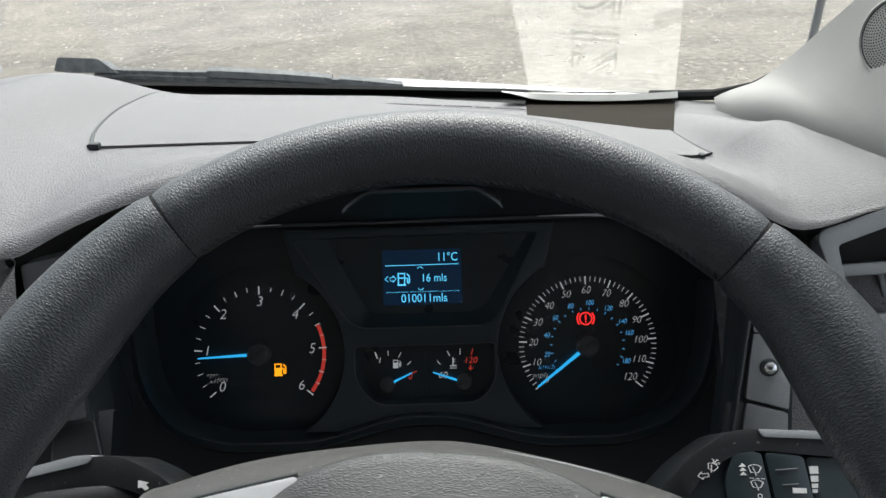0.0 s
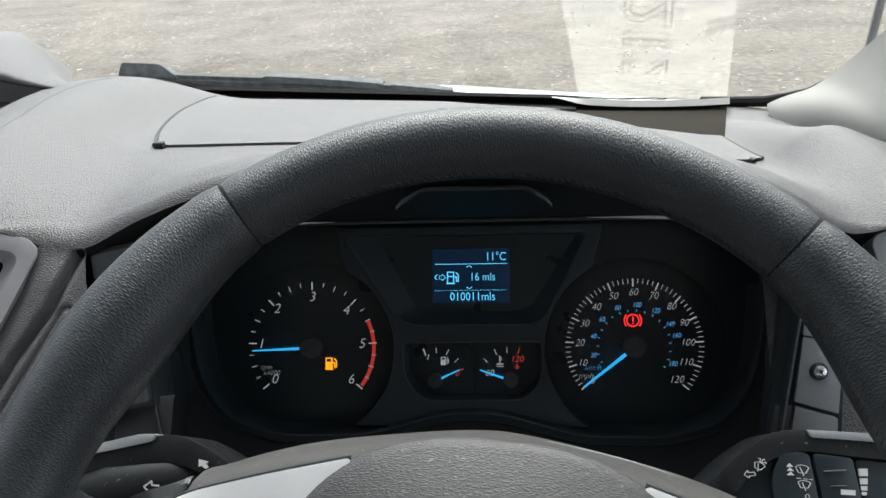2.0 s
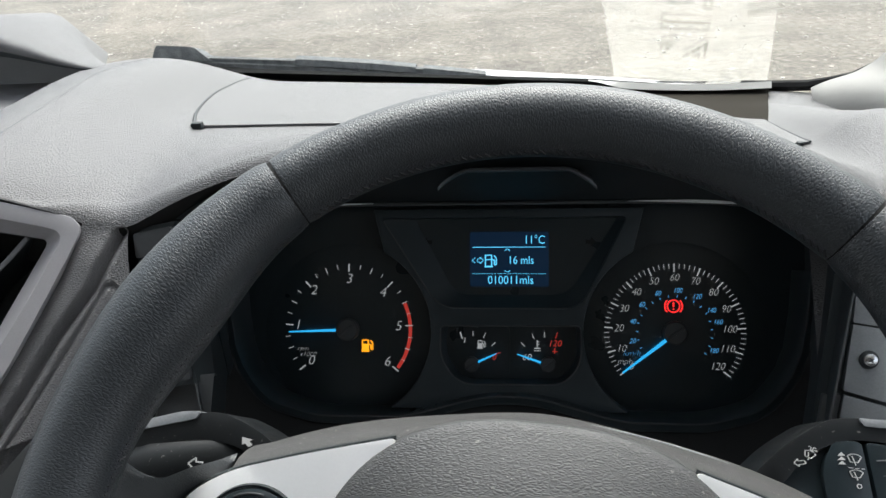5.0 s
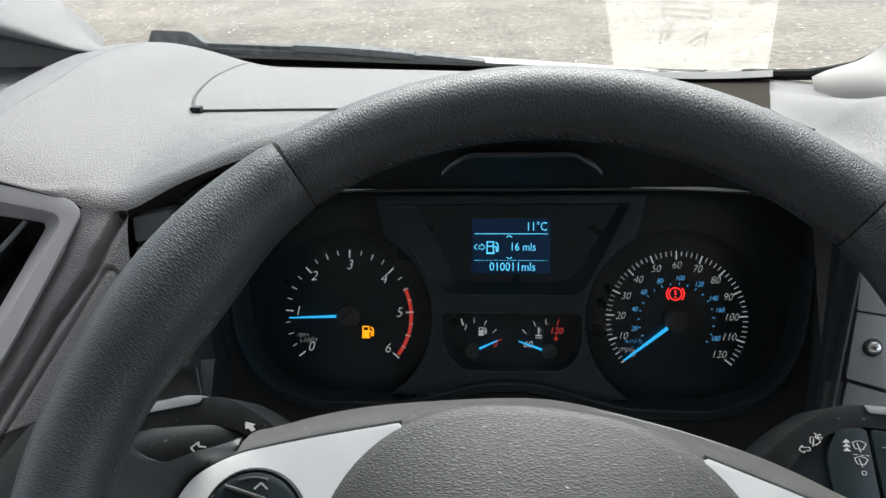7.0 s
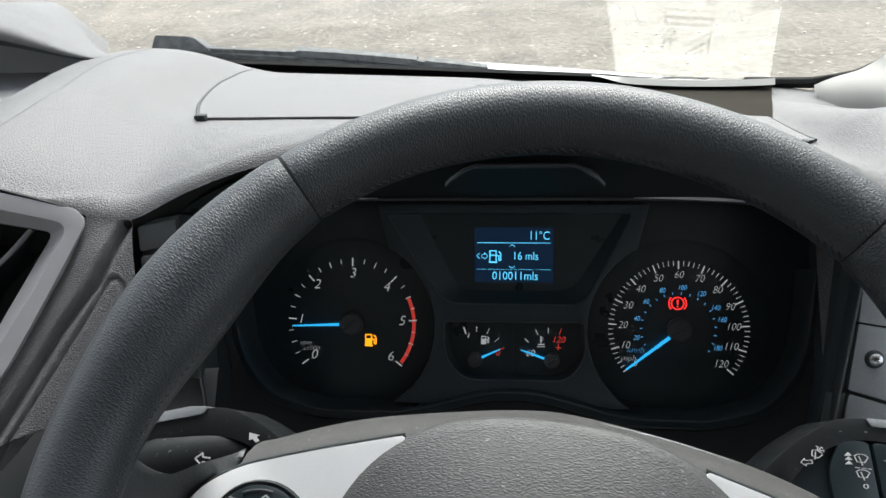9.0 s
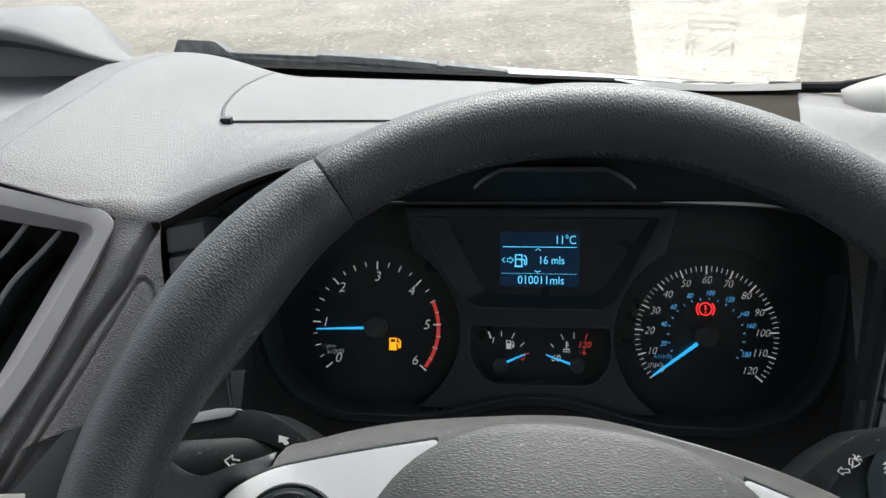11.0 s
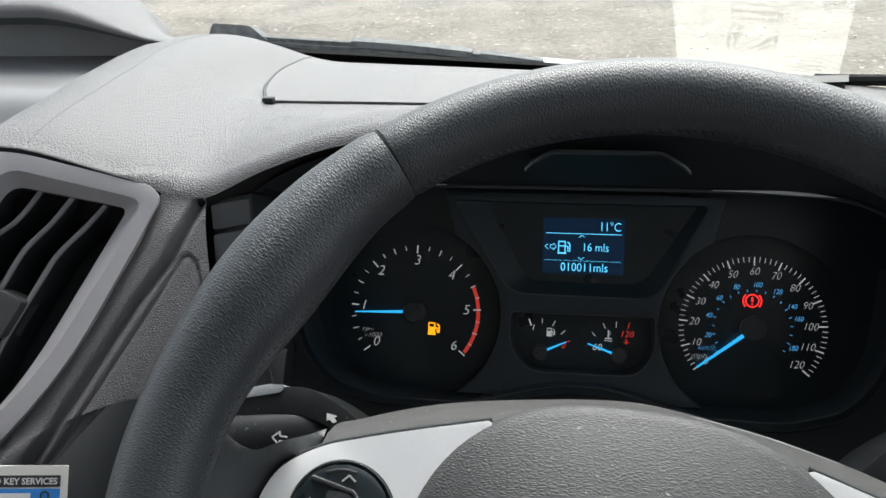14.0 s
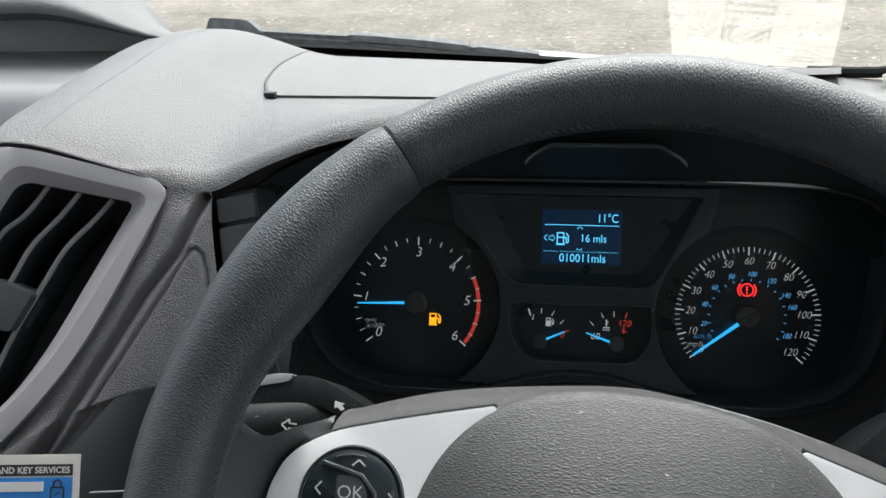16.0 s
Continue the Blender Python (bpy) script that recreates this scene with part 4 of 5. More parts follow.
part("brake_lamp", bars(lamp, MI), RED_LAMP, ip, "red brake warning lamp")


def sill_v(u):
    mid = 1 - ease((abs(u - 0.003) - 0.005) / 0.085)
    return -0.0610 + 0.0162 * mid + 0.0105 * ease((abs(u) - 0.13) / 0.055) + 0.018 * (max(abs(u) - 0.165, 0) / 0.025) ** 2


foot = [(u, sill_v(u)) for u in np.linspace(-0.186, 0.186, 60)]
foot = [(-0.2065, 0.045), (-0.2040, 0.015), (-0.2000, -0.010), (-0.1940, -0.026)] + foot + [(0.1940, -0.026), (0.2000, -0.010), (0.2040, 0.015), (0.2065, 0.045)]
foot_n = []
for i in range(len(foot)):
    d = (Vector(foot[min(i + 1, len(foot) - 1)]) - Vector(foot[max(i - 1, 0)])).normalized()
    foot_n.append(Vector((-d.y, d.x)))


def foot_row(dv, out):
    return [CL @ Vector((u + q.x * dv, v + q.y * dv, out)) for (u, v), q in zip(foot, foot_n)]


taper = [0.0006 * ease(min(i, len(foot) - 1 - i) / 16) + 0.0001 for i in range(len(foot))]
part("lower_sill", loft([foot_row(dv, out) for dv, out in ((0.004, 0.0), (0.001, 0.028), (0.0, 0.030), (-0.004, 0.030))]), PIANO, ip)
part("apron", loft([foot_row(dv, out) for dv, out in ((-0.004, 0.030), (-0.016, 0.06), (-0.04, 0.09))]), RUBBER, ip, "matt black apron below the lens")
part("lens_edge", tube(foot_row(0.0008, 0.0305), taper, 6), SMOOTH, ip, "thin bright lens edge")
part("lens_edge", tube(foot_row(-0.0035, 0.034), taper, 6), BLACK, ip)
part("upper_rim", tube([back_arch(k, -0.002, 0.031) for k in np.linspace(0.02, math.pi - 0.02, 90)], 0.0013, 8), SMOOTH, ip, "satin upper rim")
# Silver slivers stand in for the highlights on either half of the rim.
for k0, k1 in ((1.15, 1.50), (1.62, 2.02)):
    part("rim_glint", tube([back_arch(k, -0.0015, 0.0325) for k in np.linspace(k0, k1, 24)], [0.0002 + 0.0011 * math.sin(math.pi * i / 23) for i in range(24)], 6), SILVER, ip, "silver sliver painted as a glint on the rim")

# ---- panels beside the instrument panel ----
bank = thing("switch_bank", (-0.214, -0.1, -0.02), "upright row of blank black dash switches", "switch panel")
SB = axes((-0.214, -0.1017, 0.0725), (0.98, 0.0, 0.06), (0.07, 0.47, 0.88))


def key(y0, y1, grow=0.0):
    """A leaning four-sided outline between two heights of the bank."""
    lx = lambda y: -0.0141 + (0.0353 - y) * 0.22
    return [(lx(y0) - grow, y0 - grow), (lx(y0) + 0.0248 + grow, y0 + 0.0035 - grow), (lx(y1) + 0.0248 + grow, y1 + 0.0035 + grow), (lx(y1) - grow, y1 + grow)]


part("carrier", plate(key(-0.0445, 0.056, 0.001), [], -0.03, -0.002, SB, 0.001), BLACK, bank)
part("blank", plate(rounded(key(0.0383, 0.0535), 0.0015), [], -0.01, 0.001, SB, 0.001), SMOOTH, bank)
for y0 in (-0.0030, -0.0425):
    part("switch", plate(rounded(key(y0, y0 + 0.0378), 0.0018), [], -0.01, 0.0015, SB, 0.001), SMOOTH, bank)
rows = []
for x, y in ((-0.219, -0.095), (-0.217, -0.116), (-0.2145, -0.119), (-0.190, -0.1205), (-0.1875, -0.1195), (-0.1790, -0.1185)):
    top = lerp(x, [-0.217, -0.188, -0.176], [0.0315, 0.0358, 0.0362])
    rows.append([(x - 0.1 * (top - z), y + 0.53 * (z - 0.02), z) for z in (-0.012, 0.012, top - 0.0015)] + [(x, y + 0.53 * (top - 0.02) + 0.0015, top), (x, y + 0.53 * (top - 0.02) + 0.005, top - 0.004)])
solo("bank_foot", loft(rows), SMOOTH, "charcoal plastic block below the switches", "trim block", sharp=30)
rside = thing("screw_panel", (0.208, -0.1, 0.0), "grey plastic side panel held by one screw", "trim panel")
RB = axes((0.2115, -0.0975, 0.046), (1.0, -0.1, 0.06), (0.03, 0.49, 0.87))
part("panel", plate(rounded([(-0.0134, -0.0180), (0.0105, -0.0245), (0.0135, 0.0165), (-0.0085, 0.0200)], 0.0012), [], -0.012, 0.0, RB, 0.0008), GREY, rside)
part("upper_panel", plate(rounded([(-0.0085, 0.0212), (0.0137, 0.0177), (0.016, 0.075), (-0.004, 0.075)], 0.0012), [], -0.012, 0.0, RB, 0.0008), GREY, rside)
part("lower_panel", plate(rounded([(-0.0130, -0.0205), (0.0098, -0.0268), (0.009, -0.057), (-0.019, -0.057)], 0.0012), [], -0.012, 0.0006, RB, 0.0008), GREY, rside)
part("lower_return", plate([(-0.0238, -0.0205), (-0.0136, -0.0205), (-0.0196, -0.057), (-0.029, -0.057)], [], -0.014, -0.002, RB, 0.0006), SMOOTH, rside, "charcoal return beside the lower panel")
part("edge_strip", plate([(-0.031, -0.06), (0.0125, -0.06), (0.018, 0.078), (-0.0135, 0.078)], [], -0.03, -0.006, RB), BLACK, rside, "black backing in the gaps")
part("washer", lathe([(0.0001, 0.0014), (0.0040, 0.0014), (0.0050, 0.0009), (0.0053, 0.0)], RB, 28), BLACK, rside, "dark washer")
bolt = part("screw", lathe([(0.0001, 0.0046), (0.0018, 0.0046), (0.0034, 0.0038), (0.0038, 0.0026), (0.0038, 0.0014)], RB, 24), STEEL, rside, "shiny cross-head screw")
part("slot", block((0, 0, 0.0046), (0.0030, 0.0008, 0.0006), shift(RB, 0, 0, 0, 30), 0), BLACK, bolt)
part("slot", block((0, 0, 0.0046), (0.0008, 0.0030, 0.0006), shift(RB, 0, 0, 0, 30), 0), BLACK, bolt)

# right air vent
rv = thing("side_air_vent", (0.3, -0.06, 0.0), "dark grey side air vent with horizontal blades", "air vent")
RV = axes((0.268, -0.062, 0.098), (0.97, 0.1, 0.22), (-0.06, 0.46, 0.88))
vo = rounded([(-0.0232, 0.0218), (0.008, -0.10), (0.14, -0.10), (0.14, 0.033)], [0.009, 0.02, 0.02, 0.01], 7)
vi = rounded([(-0.0108, 0.0108), (-0.0092, -0.0077), (0.012, -0.09), (0.13, -0.09), (0.13, 0.0235)], [0.003, 0.02, 0.015, 0.015, 0.008], 7)
part("frame", plate(vo, [vi], -0.012, 0.002, RV, 0.0022), GREY, rv)
part("frame_bead", tube([RV @ Vector((*p, 0.0008)) for p in [vo[-1]] + vo[:14]], 0.0009, 6), SMOOTH, rv, "dark joint round the frame")
part("throat", loft([[RV @ Vector((*p, z)) for p in vi] for z in (0, -0.05)], True), BLACK, rv)
part("back", plate(vi, [], -0.052, -0.05, RV), BLACK, rv)
for y in (-0.0046, -0.036, -0.068):
    part("blade", block((0.058, 0, -0.010), (0.135, 0.0072, 0.016), shift(RV, -0.011, y, 0, -12), 0.0016), GREY, rv)
for pts in ([(-0.0085, 0.0005), (0.0040, -0.0015), (0.0105, 0.0115), (-0.004, 0.0085)], [(0.0058, -0.002), (0.045, -0.010), (0.045, 0.016), (0.0120, 0.0118)]):
    part("vane", plate(pts, [], -0.020, -0.017, RV, 0.0006), GREY, rv, "slanted pale grey vane")
for x in (0.001, 0.024, 0.047, 0.07):
    part("upright_blade", block((0, -0.030, -0.026), (0.0034, 0.046, 0.014), shift(RV, x - 0.002, -0.008, 0, 8), 0.0008), GREY, rv)

# ---- centre panel with its air vent ----
BZ = axes((-0.258, -0.083, 0.1256), (0.972, 0.197, -0.130), (0, 0.5524, 0.8336))
centre = thing("centre_panel", (-0.36, -0.16, 0.0), "satin grey-silver centre dash panel round an air vent", "dash panel")
outer = rounded([(0.0005, 0.0), (-0.006, 0.0075), (-0.0853, 0.0225), (-0.1069, 0.0226), (-0.1412, 0.0021), (-0.40, 0.0), (-0.40, -0.225), (-0.165, -0.203), (-0.118, -0.188), (-0.0822, -0.1560), (-0.0518, -0.1133), (-0.0370, -0.0865), (-0.0106, -0.0268)], [0.005, 0.004, 0.01, 0.01, 0.012, 0.01, 0.01, 0.03, 0.03, 0.03, 0.015, 0.02, 0.03], 7)
duct = rounded([(-0.0093, -0.0020), (-0.0945, 0.0132), (-0.1266, -0.0534), (-0.1547, -0.1113), (-0.187, -0.183), (-0.150, -0.1770), (-0.123, -0.1660), (-0.0975, -0.1505), (-0.0775, -0.1300), (-0.0550, -0.0985), (-0.0240, -0.0365)], [0.010, 0.012, 0.03, 0.03, 0.012, 0.02, 0.02, 0.02, 0.02, 0.02, 0.03], 7)
throat = rounded([(-0.0225, -0.0060), (-0.0945, 0.0040), (-0.1225, -0.0538), (-0.1560, -0.1240), (-0.181, -0.177), (-0.150, -0.1720), (-0.127, -0.1640), (-0.1030, -0.1490), (-0.0855, -0.1300), (-0.0670, -0.1000), (-0.0410, -0.0450)], [0.006, 0.010, 0.03, 0.03, 0.012, 0.02, 0.02, 0.02, 0.02, 0.02, 0.03], 7)
part("fascia", plate(outer, [duct], -0.02, 0.0, BZ, 0.0018), SATIN, centre)
part("vent_collar", loft([[BZ @ Vector((*p, -0.001)) for p in duct], [BZ @ Vector((*p, -0.012)) for p in throat]], True), SATIN, centre, "chamfered silver vent collar")
part("throat", loft([[BZ @ Vector((*p, z)) for p in throat] for z in (-0.012, -0.07)], True), BLACK, centre)
part("throat_back", plate(throat, [], -0.072, -0.07, BZ), BLACK, centre)
for path in (((-0.0771, 0.0029), (-0.0854, -0.0113), (-0.0928, -0.021), (-0.1019, -0.027), (-0.1243, -0.07), (-0.1561, -0.1357)), ((-0.0575, -0.0004), (-0.0686, -0.0177), (-0.0777, -0.0281), (-0.0848, -0.0369), (-0.1053, -0.0832), (-0.1374, -0.1625)), ((-0.0372, -0.0046), (-0.0486, -0.0201), (-0.0574, -0.0297), (-0.0648, -0.0393), (-0.0887, -0.0894), (-0.118, -0.1649))):
    ps = np.array(path)
    ds = np.concatenate([[0], np.cumsum(np.hypot(*np.diff(ps, axis=0).T))])
    way = [Vector((soft(d, ds, ps[:, 0], 0.005), soft(d, ds, ps[:, 1], 0.005), 0)) for d in np.linspace(-0.004, ds[-1], 32)]
    blade = part("slat", loft([[BZ @ (p + Vector((dx, 0, z))) for p in way] for dx, z in ((0.0, -0.055), (-0.0012, -0.02), (-0.0014, -0.0155), (0.0014, -0.0155), (0.0012, -0.02), (0.0, -0.055))]), BLACK, centre)
    part("bead", tube([BZ @ (p + Vector((0, 0, -0.0148))) for p in way], 0.0017, 8), SLAT, blade, "rounded grey front bead")
part("knob", plate(rounded([(-0.1022, -0.0580), (-0.0768, -0.0670), (-0.0885, -0.0915), (-0.1169, -0.0859)], [0.003, 0.004, 0.003, 0.003]), [], -0.03, -0.0045, BZ, 0.0045), SMOOTH, centre, "black vent adjuster")
part("round_dial", lathe([(0.0001, 0.006), (0.014, 0.006), (0.017, 0.002), (0.017, -0.01)], shift(BZ, -0.197, -0.075), 32), PIANO, centre, "round black knob")

# charcoal cheek between the centre panel and the switches
cheek = thing("dash_cheek", (-0.26, -0.14, -0.06), "charcoal grained dash cheek with moulded creases", "dash panel", kind="structure")
L = [brow(-0.2585, 25)] + [tuple(BZ @ Vector((x, y, -0.005))) for x, y in ((-0.0100, -0.0268), (-0.0370, -0.0865), (-0.0660, -0.1345), (-0.0880, -0.1640), (-0.125, -0.192))]
R = [brow(-0.2305, 25), (-0.2285, -0.090, 0.105), (-0.2190, -0.118, 0.060), (-0.219, -0.138, 0.0265), (-0.2744, -0.1513, 0.0246), (-0.3132, -0.1846, -0.0134)]
CK = axes((-0.238, -0.101, 0.0934), (0.995, 0.1, 0.0), (-0.05, 0.5218, 0.8516))


def sunk(x, y, path, depth, width):
    """How deep a soft moulded groove along the path is at x, y."""
    near = 1.0
    for (x0, y0), (x1, y1) in zip(path, path[1:]):
        u = min(max(((x - x0) * (x1 - x0) + (y - y0) * (y1 - y0)) / ((x1 - x0) ** 2 + (y1 - y0) ** 2), 0), 1)
        near = min(near, math.hypot(x - x0 - u * (x1 - x0), y - y0 - u * (y1 - y0)))
    return depth * math.exp(-((near / width) ** 2))


FOLD = ((0.0075, 0.0380), (0.0040, 0.0320), (0.0017, 0.0276), (-0.011, -0.0007), (-0.0321, -0.0289), (-0.0552, -0.0673), (-0.0775, -0.1045), (-0.0936, -0.1296))
CREASE = ((0.0115, -0.0648), (0.012, -0.0531), (0.008, -0.0149), (0.005, -0.0022), (0.0015, 0.0016), (-0.0028, 0.0006), (-0.0175, -0.0253), (-0.041, -0.0633), (-0.0643, -0.1014), (-0.0811, -0.1245))
rows = []
for t in np.linspace(0, 1, 70):
    row = []
    for k in np.linspace(0, 5, 190):
        a, b = (Vector([soft(k, range(6), [p[i] for p in side], 0.2 * min(k, 1)) for i in range(3)]) for side in (L, R))
        p = CK.inverted() @ (a.lerp(b, t) + Vector((0, -0.004, 0.003)) * math.sin(math.pi * t) * ease(k))
        row.append(CK @ Vector((p.x, p.y, p.z - (sunk(p.x, p.y, FOLD, 0.0070, 0.0031) + sunk(p.x, p.y, CREASE, 0.0022, 0.0013)) * ease(6 * k))))
    rows.append(row)
part("panel", loft(rows), PAD, cheek, sharp=70)
part("backing", block((-0.235, -0.045, 0.03), (0.07, 0.01, 0.14), bevel=0), BLACK, cheek)

# lower dash, closing the view below
low = thing("lower_dash", (0, -0.1, -0.5), "dark plastic lower dash and knee panel", "dash panel", kind="structure")
part("knee_panel", loft([[(x, y, z) for x in np.linspace(-0.62, 0.6, 14)] for y, z in ((0.05, -0.035), (-0.08, -0.06), (-0.17, -0.09), (-0.22, -0.2), (-0.2, -0.6))]), BLACK, low)
part("ledge", block((-0.27, -0.19, -0.052), (0.16, 0.03, 0.010), bevel=0.003), SMOOTH, low)
part("console_shelf", block((-0.42, -0.262, -0.078), (0.36, 0.10, 0.02), bevel=0.004), SMOOTH, low)
part("console_edge", tube([(-0.266, -0.215, 0.0015), (-0.23, -0.215, 0.0075), (-0.19, -0.215, 0.0125)], 0.0005, 6), GREY, low, "thin pale console edge")
part("console", block((-0.46, -0.24, -0.3), (0.40, 0.06, 0.42), bevel=0.01), BLACK, low)
part("right_panel", loft([[(x, y, z) for x in (0.19, 0.24, 0.34, 0.6)] for y, z in ((-0.03, 0.1), (-0.11, 0.0), (-0.15, -0.08), (-0.17, -0.2))]), PAD, low)

# ---- steering column and stalks ----
WT = radians(45.8)
YAW = radians(2.7)
WC = Vector((0.0245, -0.304, 0.0977))
wn_ = Vector((math.sin(YAW) * math.cos(WT), -math.cos(YAW) * math.cos(WT), math.sin(WT)))
wu_ = Vector((math.cos(YAW), math.sin(YAW), 0))
WF = axes(WC, wu_, wn_.cross(wu_))
WH = WF @ pose(0, 0, 0, 0, 0, -6.4)
column = thing("steering_column", (0.025, -0.18, -0.1), "black plastic steering column shroud", "steering column")
rows = []
for z, a, b in ((-0.088, 0.055, 0.035), (-0.092, 0.075, 0.048), (-0.13, 0.088, 0.056), (-0.19, 0.095, 0.058), (-0.26, 0.10, 0.06)):
    rows.append([WF @ Vector((a * math.copysign(abs(math.cos(k)) ** 0.6, math.cos(k)), b * math.copysign(abs(math.sin(k)) ** 0.6, math.sin(k)) - 0.035, z)) for k in np.linspace(0, 2 * math.pi, 40, endpoint=False)])
part("shroud", loft(rows, True), RUBBER, column, sharp=60)


ST = axes((0, -0.2037, 0.0654), (1, 0, 0), (0, 0.68, 0.735)) @ Matrix.Diagonal((1, 0.68, 1, 1))
sl = thing("indicator_stalk", (-0.14, -0.2, 0.05), "black indicator stalk with white arrow marks", "stalk", group="column stalks")
part("collar", plate(rounded([(-0.186, 0.0045), (-0.180, 0.0065), (-0.141, 0.0195), (-0.130, 0.0200), (-0.112, 0.009), (-0.098, -0.006), (-0.10, -0.016), (-0.128, -0.0005), (-0.145, 0.001), (-0.178, -0.0075), (-0.186, -0.010)], [0.003, 0.004, 0.006, 0.006, 0.01, 0.003, 0.003, 0.01, 0.01, 0.004, 0.003]), [], -0.035, 0.006, ST, 0.005), STALK, sl, "ridged upper collar")
part("finger_rest", plate(rounded([(-0.184, 0.0085), (-0.150, 0.020), (-0.141, 0.0205), (-0.143, 0.0150), (-0.175, 0.005), (-0.184, 0.0025)], 0.002), [], -0.02, 0.0075, ST, 0.0015), GREY, sl)
part("barrel", tube([(-0.114, -0.198, 0.051), (-0.119, -0.199, 0.0525), (-0.135, -0.203, 0.054), (-0.165, -0.208, 0.0515), (-0.182, -0.211, 0.050), (-0.186, -0.212, 0.050)], [0.009, 0.0145, 0.0165, 0.0165, 0.014, 0.010], 16), STALK, sl)
ar = lambda x, y, s: [(x, y, x + s, y + 0.8 * s, 0.0007), (x, y, x + s, y - 0.8 * s, 0.0007), (x + s, y + 0.8 * s, x + s, y + 0.3 * s, 0.0007), (x + s, y - 0.8 * s, x + s, y - 0.3 * s, 0.0007), (x + s, y + 0.3 * s, x + 2 * s, y + 0.3 * s, 0.0007), (x + s, y - 0.3 * s, x + 2 * s, y - 0.3 * s, 0.0007)]
BA = axes((-0.1393, -0.2186, 0.0637), (1, -0.05, -0.06), (0, 0.6, 0.8))
part("arrow_mark", bars(ar(-0.0040, 0.0, 0.0038), BA), CHALK, sl, "white outlined arrow")
part("arrow_mark", plate([(-0.1188, 0.0030), (-0.1135, 0.0014), (-0.1150, 0.0002), (-0.1134, -0.0024), (-0.1152, -0.0038), (-0.1170, -0.0014), (-0.1186, -0.0022)], [], 0.0062, 0.0066, ST), CHALK, sl, "small solid white arrow")
part("root", block((-0.085, -0.190, 0.030), (0.06, 0.04, 0.03), bevel=0.012, seg=3), BLACK, sl)

SR = axes((0, -0.1797, 0.0492), (1, 0, 0), (0, 0.68, 0.735)) @ Matrix.Diagonal((1, 0.70, 1, 1))
rs_ = thing("wiper_stalk", (0.17, -0.18, 0.04), "black wiper stalk with white wiper symbols", "stalk", group="column stalks")
part("collar", plate(rounded([(0.122, -0.022), (0.142, 0.004), (0.161, 0.0205), (0.172, 0.0228), (0.30, 0.0070), (0.30, -0.0040), (0.205, 0.0030), (0.170, 0.0088), (0.150, -0.004), (0.14, -0.022)], [0.004, 0.01, 0.01, 0.006, 0.003, 0.003, 0.01, 0.01, 0.01, 0.004]), [], -0.04, 0.006, SR, 0.005), STALK, rs_, "ridged upper collar")
part("finger_rest", plate(rounded([(0.178, 0.0168), (0.30, 0.006), (0.30, 0.0125), (0.176, 0.0222)], 0.0015), [], -0.02, 0.0075, SR, 0.0012), GREY, rs_)
part("root", plate(rounded([(0.10, -0.05), (0.158, 0.0), (0.172, 0.009), (0.17, -0.05)], [0.01, 0.02, 0.008, 0.004]), [], -0.04, 0.002, SR, 0.003), PIANO, rs_)
part("face", plate(rounded([(0.1600, -0.045), (0.1570, -0.012), (0.1640, 0.0075), (0.1765, 0.0064), (0.1800, -0.045)], [0.004, 0.01, 0.004, 0.003, 0.004]), [], -0.03, 0.006, SR, 0.003), PIANO, rs_)
part("speed_ring", plate(rounded([(0.1815, -0.045), (0.1780, 0.0062), (0.1960, 0.0032), (0.1995, -0.045)], 0.003), [], -0.03, 0.007, SR, 0.003), PIANO, rs_)
part("tip", plate(rounded([(0.2010, -0.045), (0.1980, 0.0030), (0.29, -0.012), (0.29, -0.045)], 0.004), [], -0.03, 0.004, SR, 0.003), PIANO, rs_)


def glyph(strokes, x, y, w, h, turn=0.0, line=0.00042):
    """A sign of polylines drawn in a unit box, of width w and height h, as bars."""
    c, s = math.cos(radians(turn)), math.sin(radians(turn))
    out = []
    for path in strokes:
        q = [(x + (px * c - py * s) * w, y + (px * s + py * c) * h) for px, py in path]
        out += [(*a, *b, line) for a, b in zip(q, q[1:])]
    return out


SCREEN = [(-0.5, 0.25), (-0.25, 0.42), (0.0, 0.46), (0.25, 0.42), (0.5, 0.25), (0.28, -0.28), (-0.28, -0.28), (-0.5, 0.25)]
BLADE = [(-0.18, 0.25), (0.05, -0.3), (0.12, -0.55)]
SPRAY = [[(-0.1, 0.5), (-0.2, 0.85), (-0.42, 0.8)], [(0.02, 0.5), (0.05, 0.95), (0.25, 0.9)], [(0.12, 0.5), (0.35, 0.75), (0.5, 0.55)]]
HOLLOW = [[(-0.5, 0.0), (-0.1, 0.5), (-0.1, 0.22), (0.5, 0.22), (0.5, -0.22), (-0.1, -0.22), (-0.1, -0.5), (-0.5, 0.0)]]
for sign in (glyph([SCREEN, BLADE] + SPRAY, 0.1521, -0.0030, 0.0052, 0.0062, -28), glyph(HOLLOW, 0.1474, -0.0083, 0.0052, 0.0052, 8),
             glyph([SCREEN, BLADE], 0.1722, -0.0050, 0.0062, 0.0072, -6), glyph([SCREEN, BLADE, [(-0.6, 0.62), (-0.25, 0.62)], [(-0.1, 0.62), (0.2, 0.62)], [(0.35, 0.62), (0.6, 0.62)]], 0.1724, -0.0150, 0.0060, 0.0066, -6),
             glyph([[(0.5 * math.cos(a), 0.5 * math.sin(a)) for a in np.linspace(0, 2 * math.pi, 11)]], 0.1732, -0.0225, 0.0020, 0.0028)):
    part("wiper_symbol", bars(sign, shift(SR, 0, 0, 0.0065)), CHALK, rs_)
for y in (-0.0018, -0.0046, -0.0074):
    part("chevron", plate([(0.1650, y - 0.0012), (0.1684, y - 0.0012), (0.1667, y + 0.0012)], [], 0.0062, 0.0067, SR), CHALK, rs_)
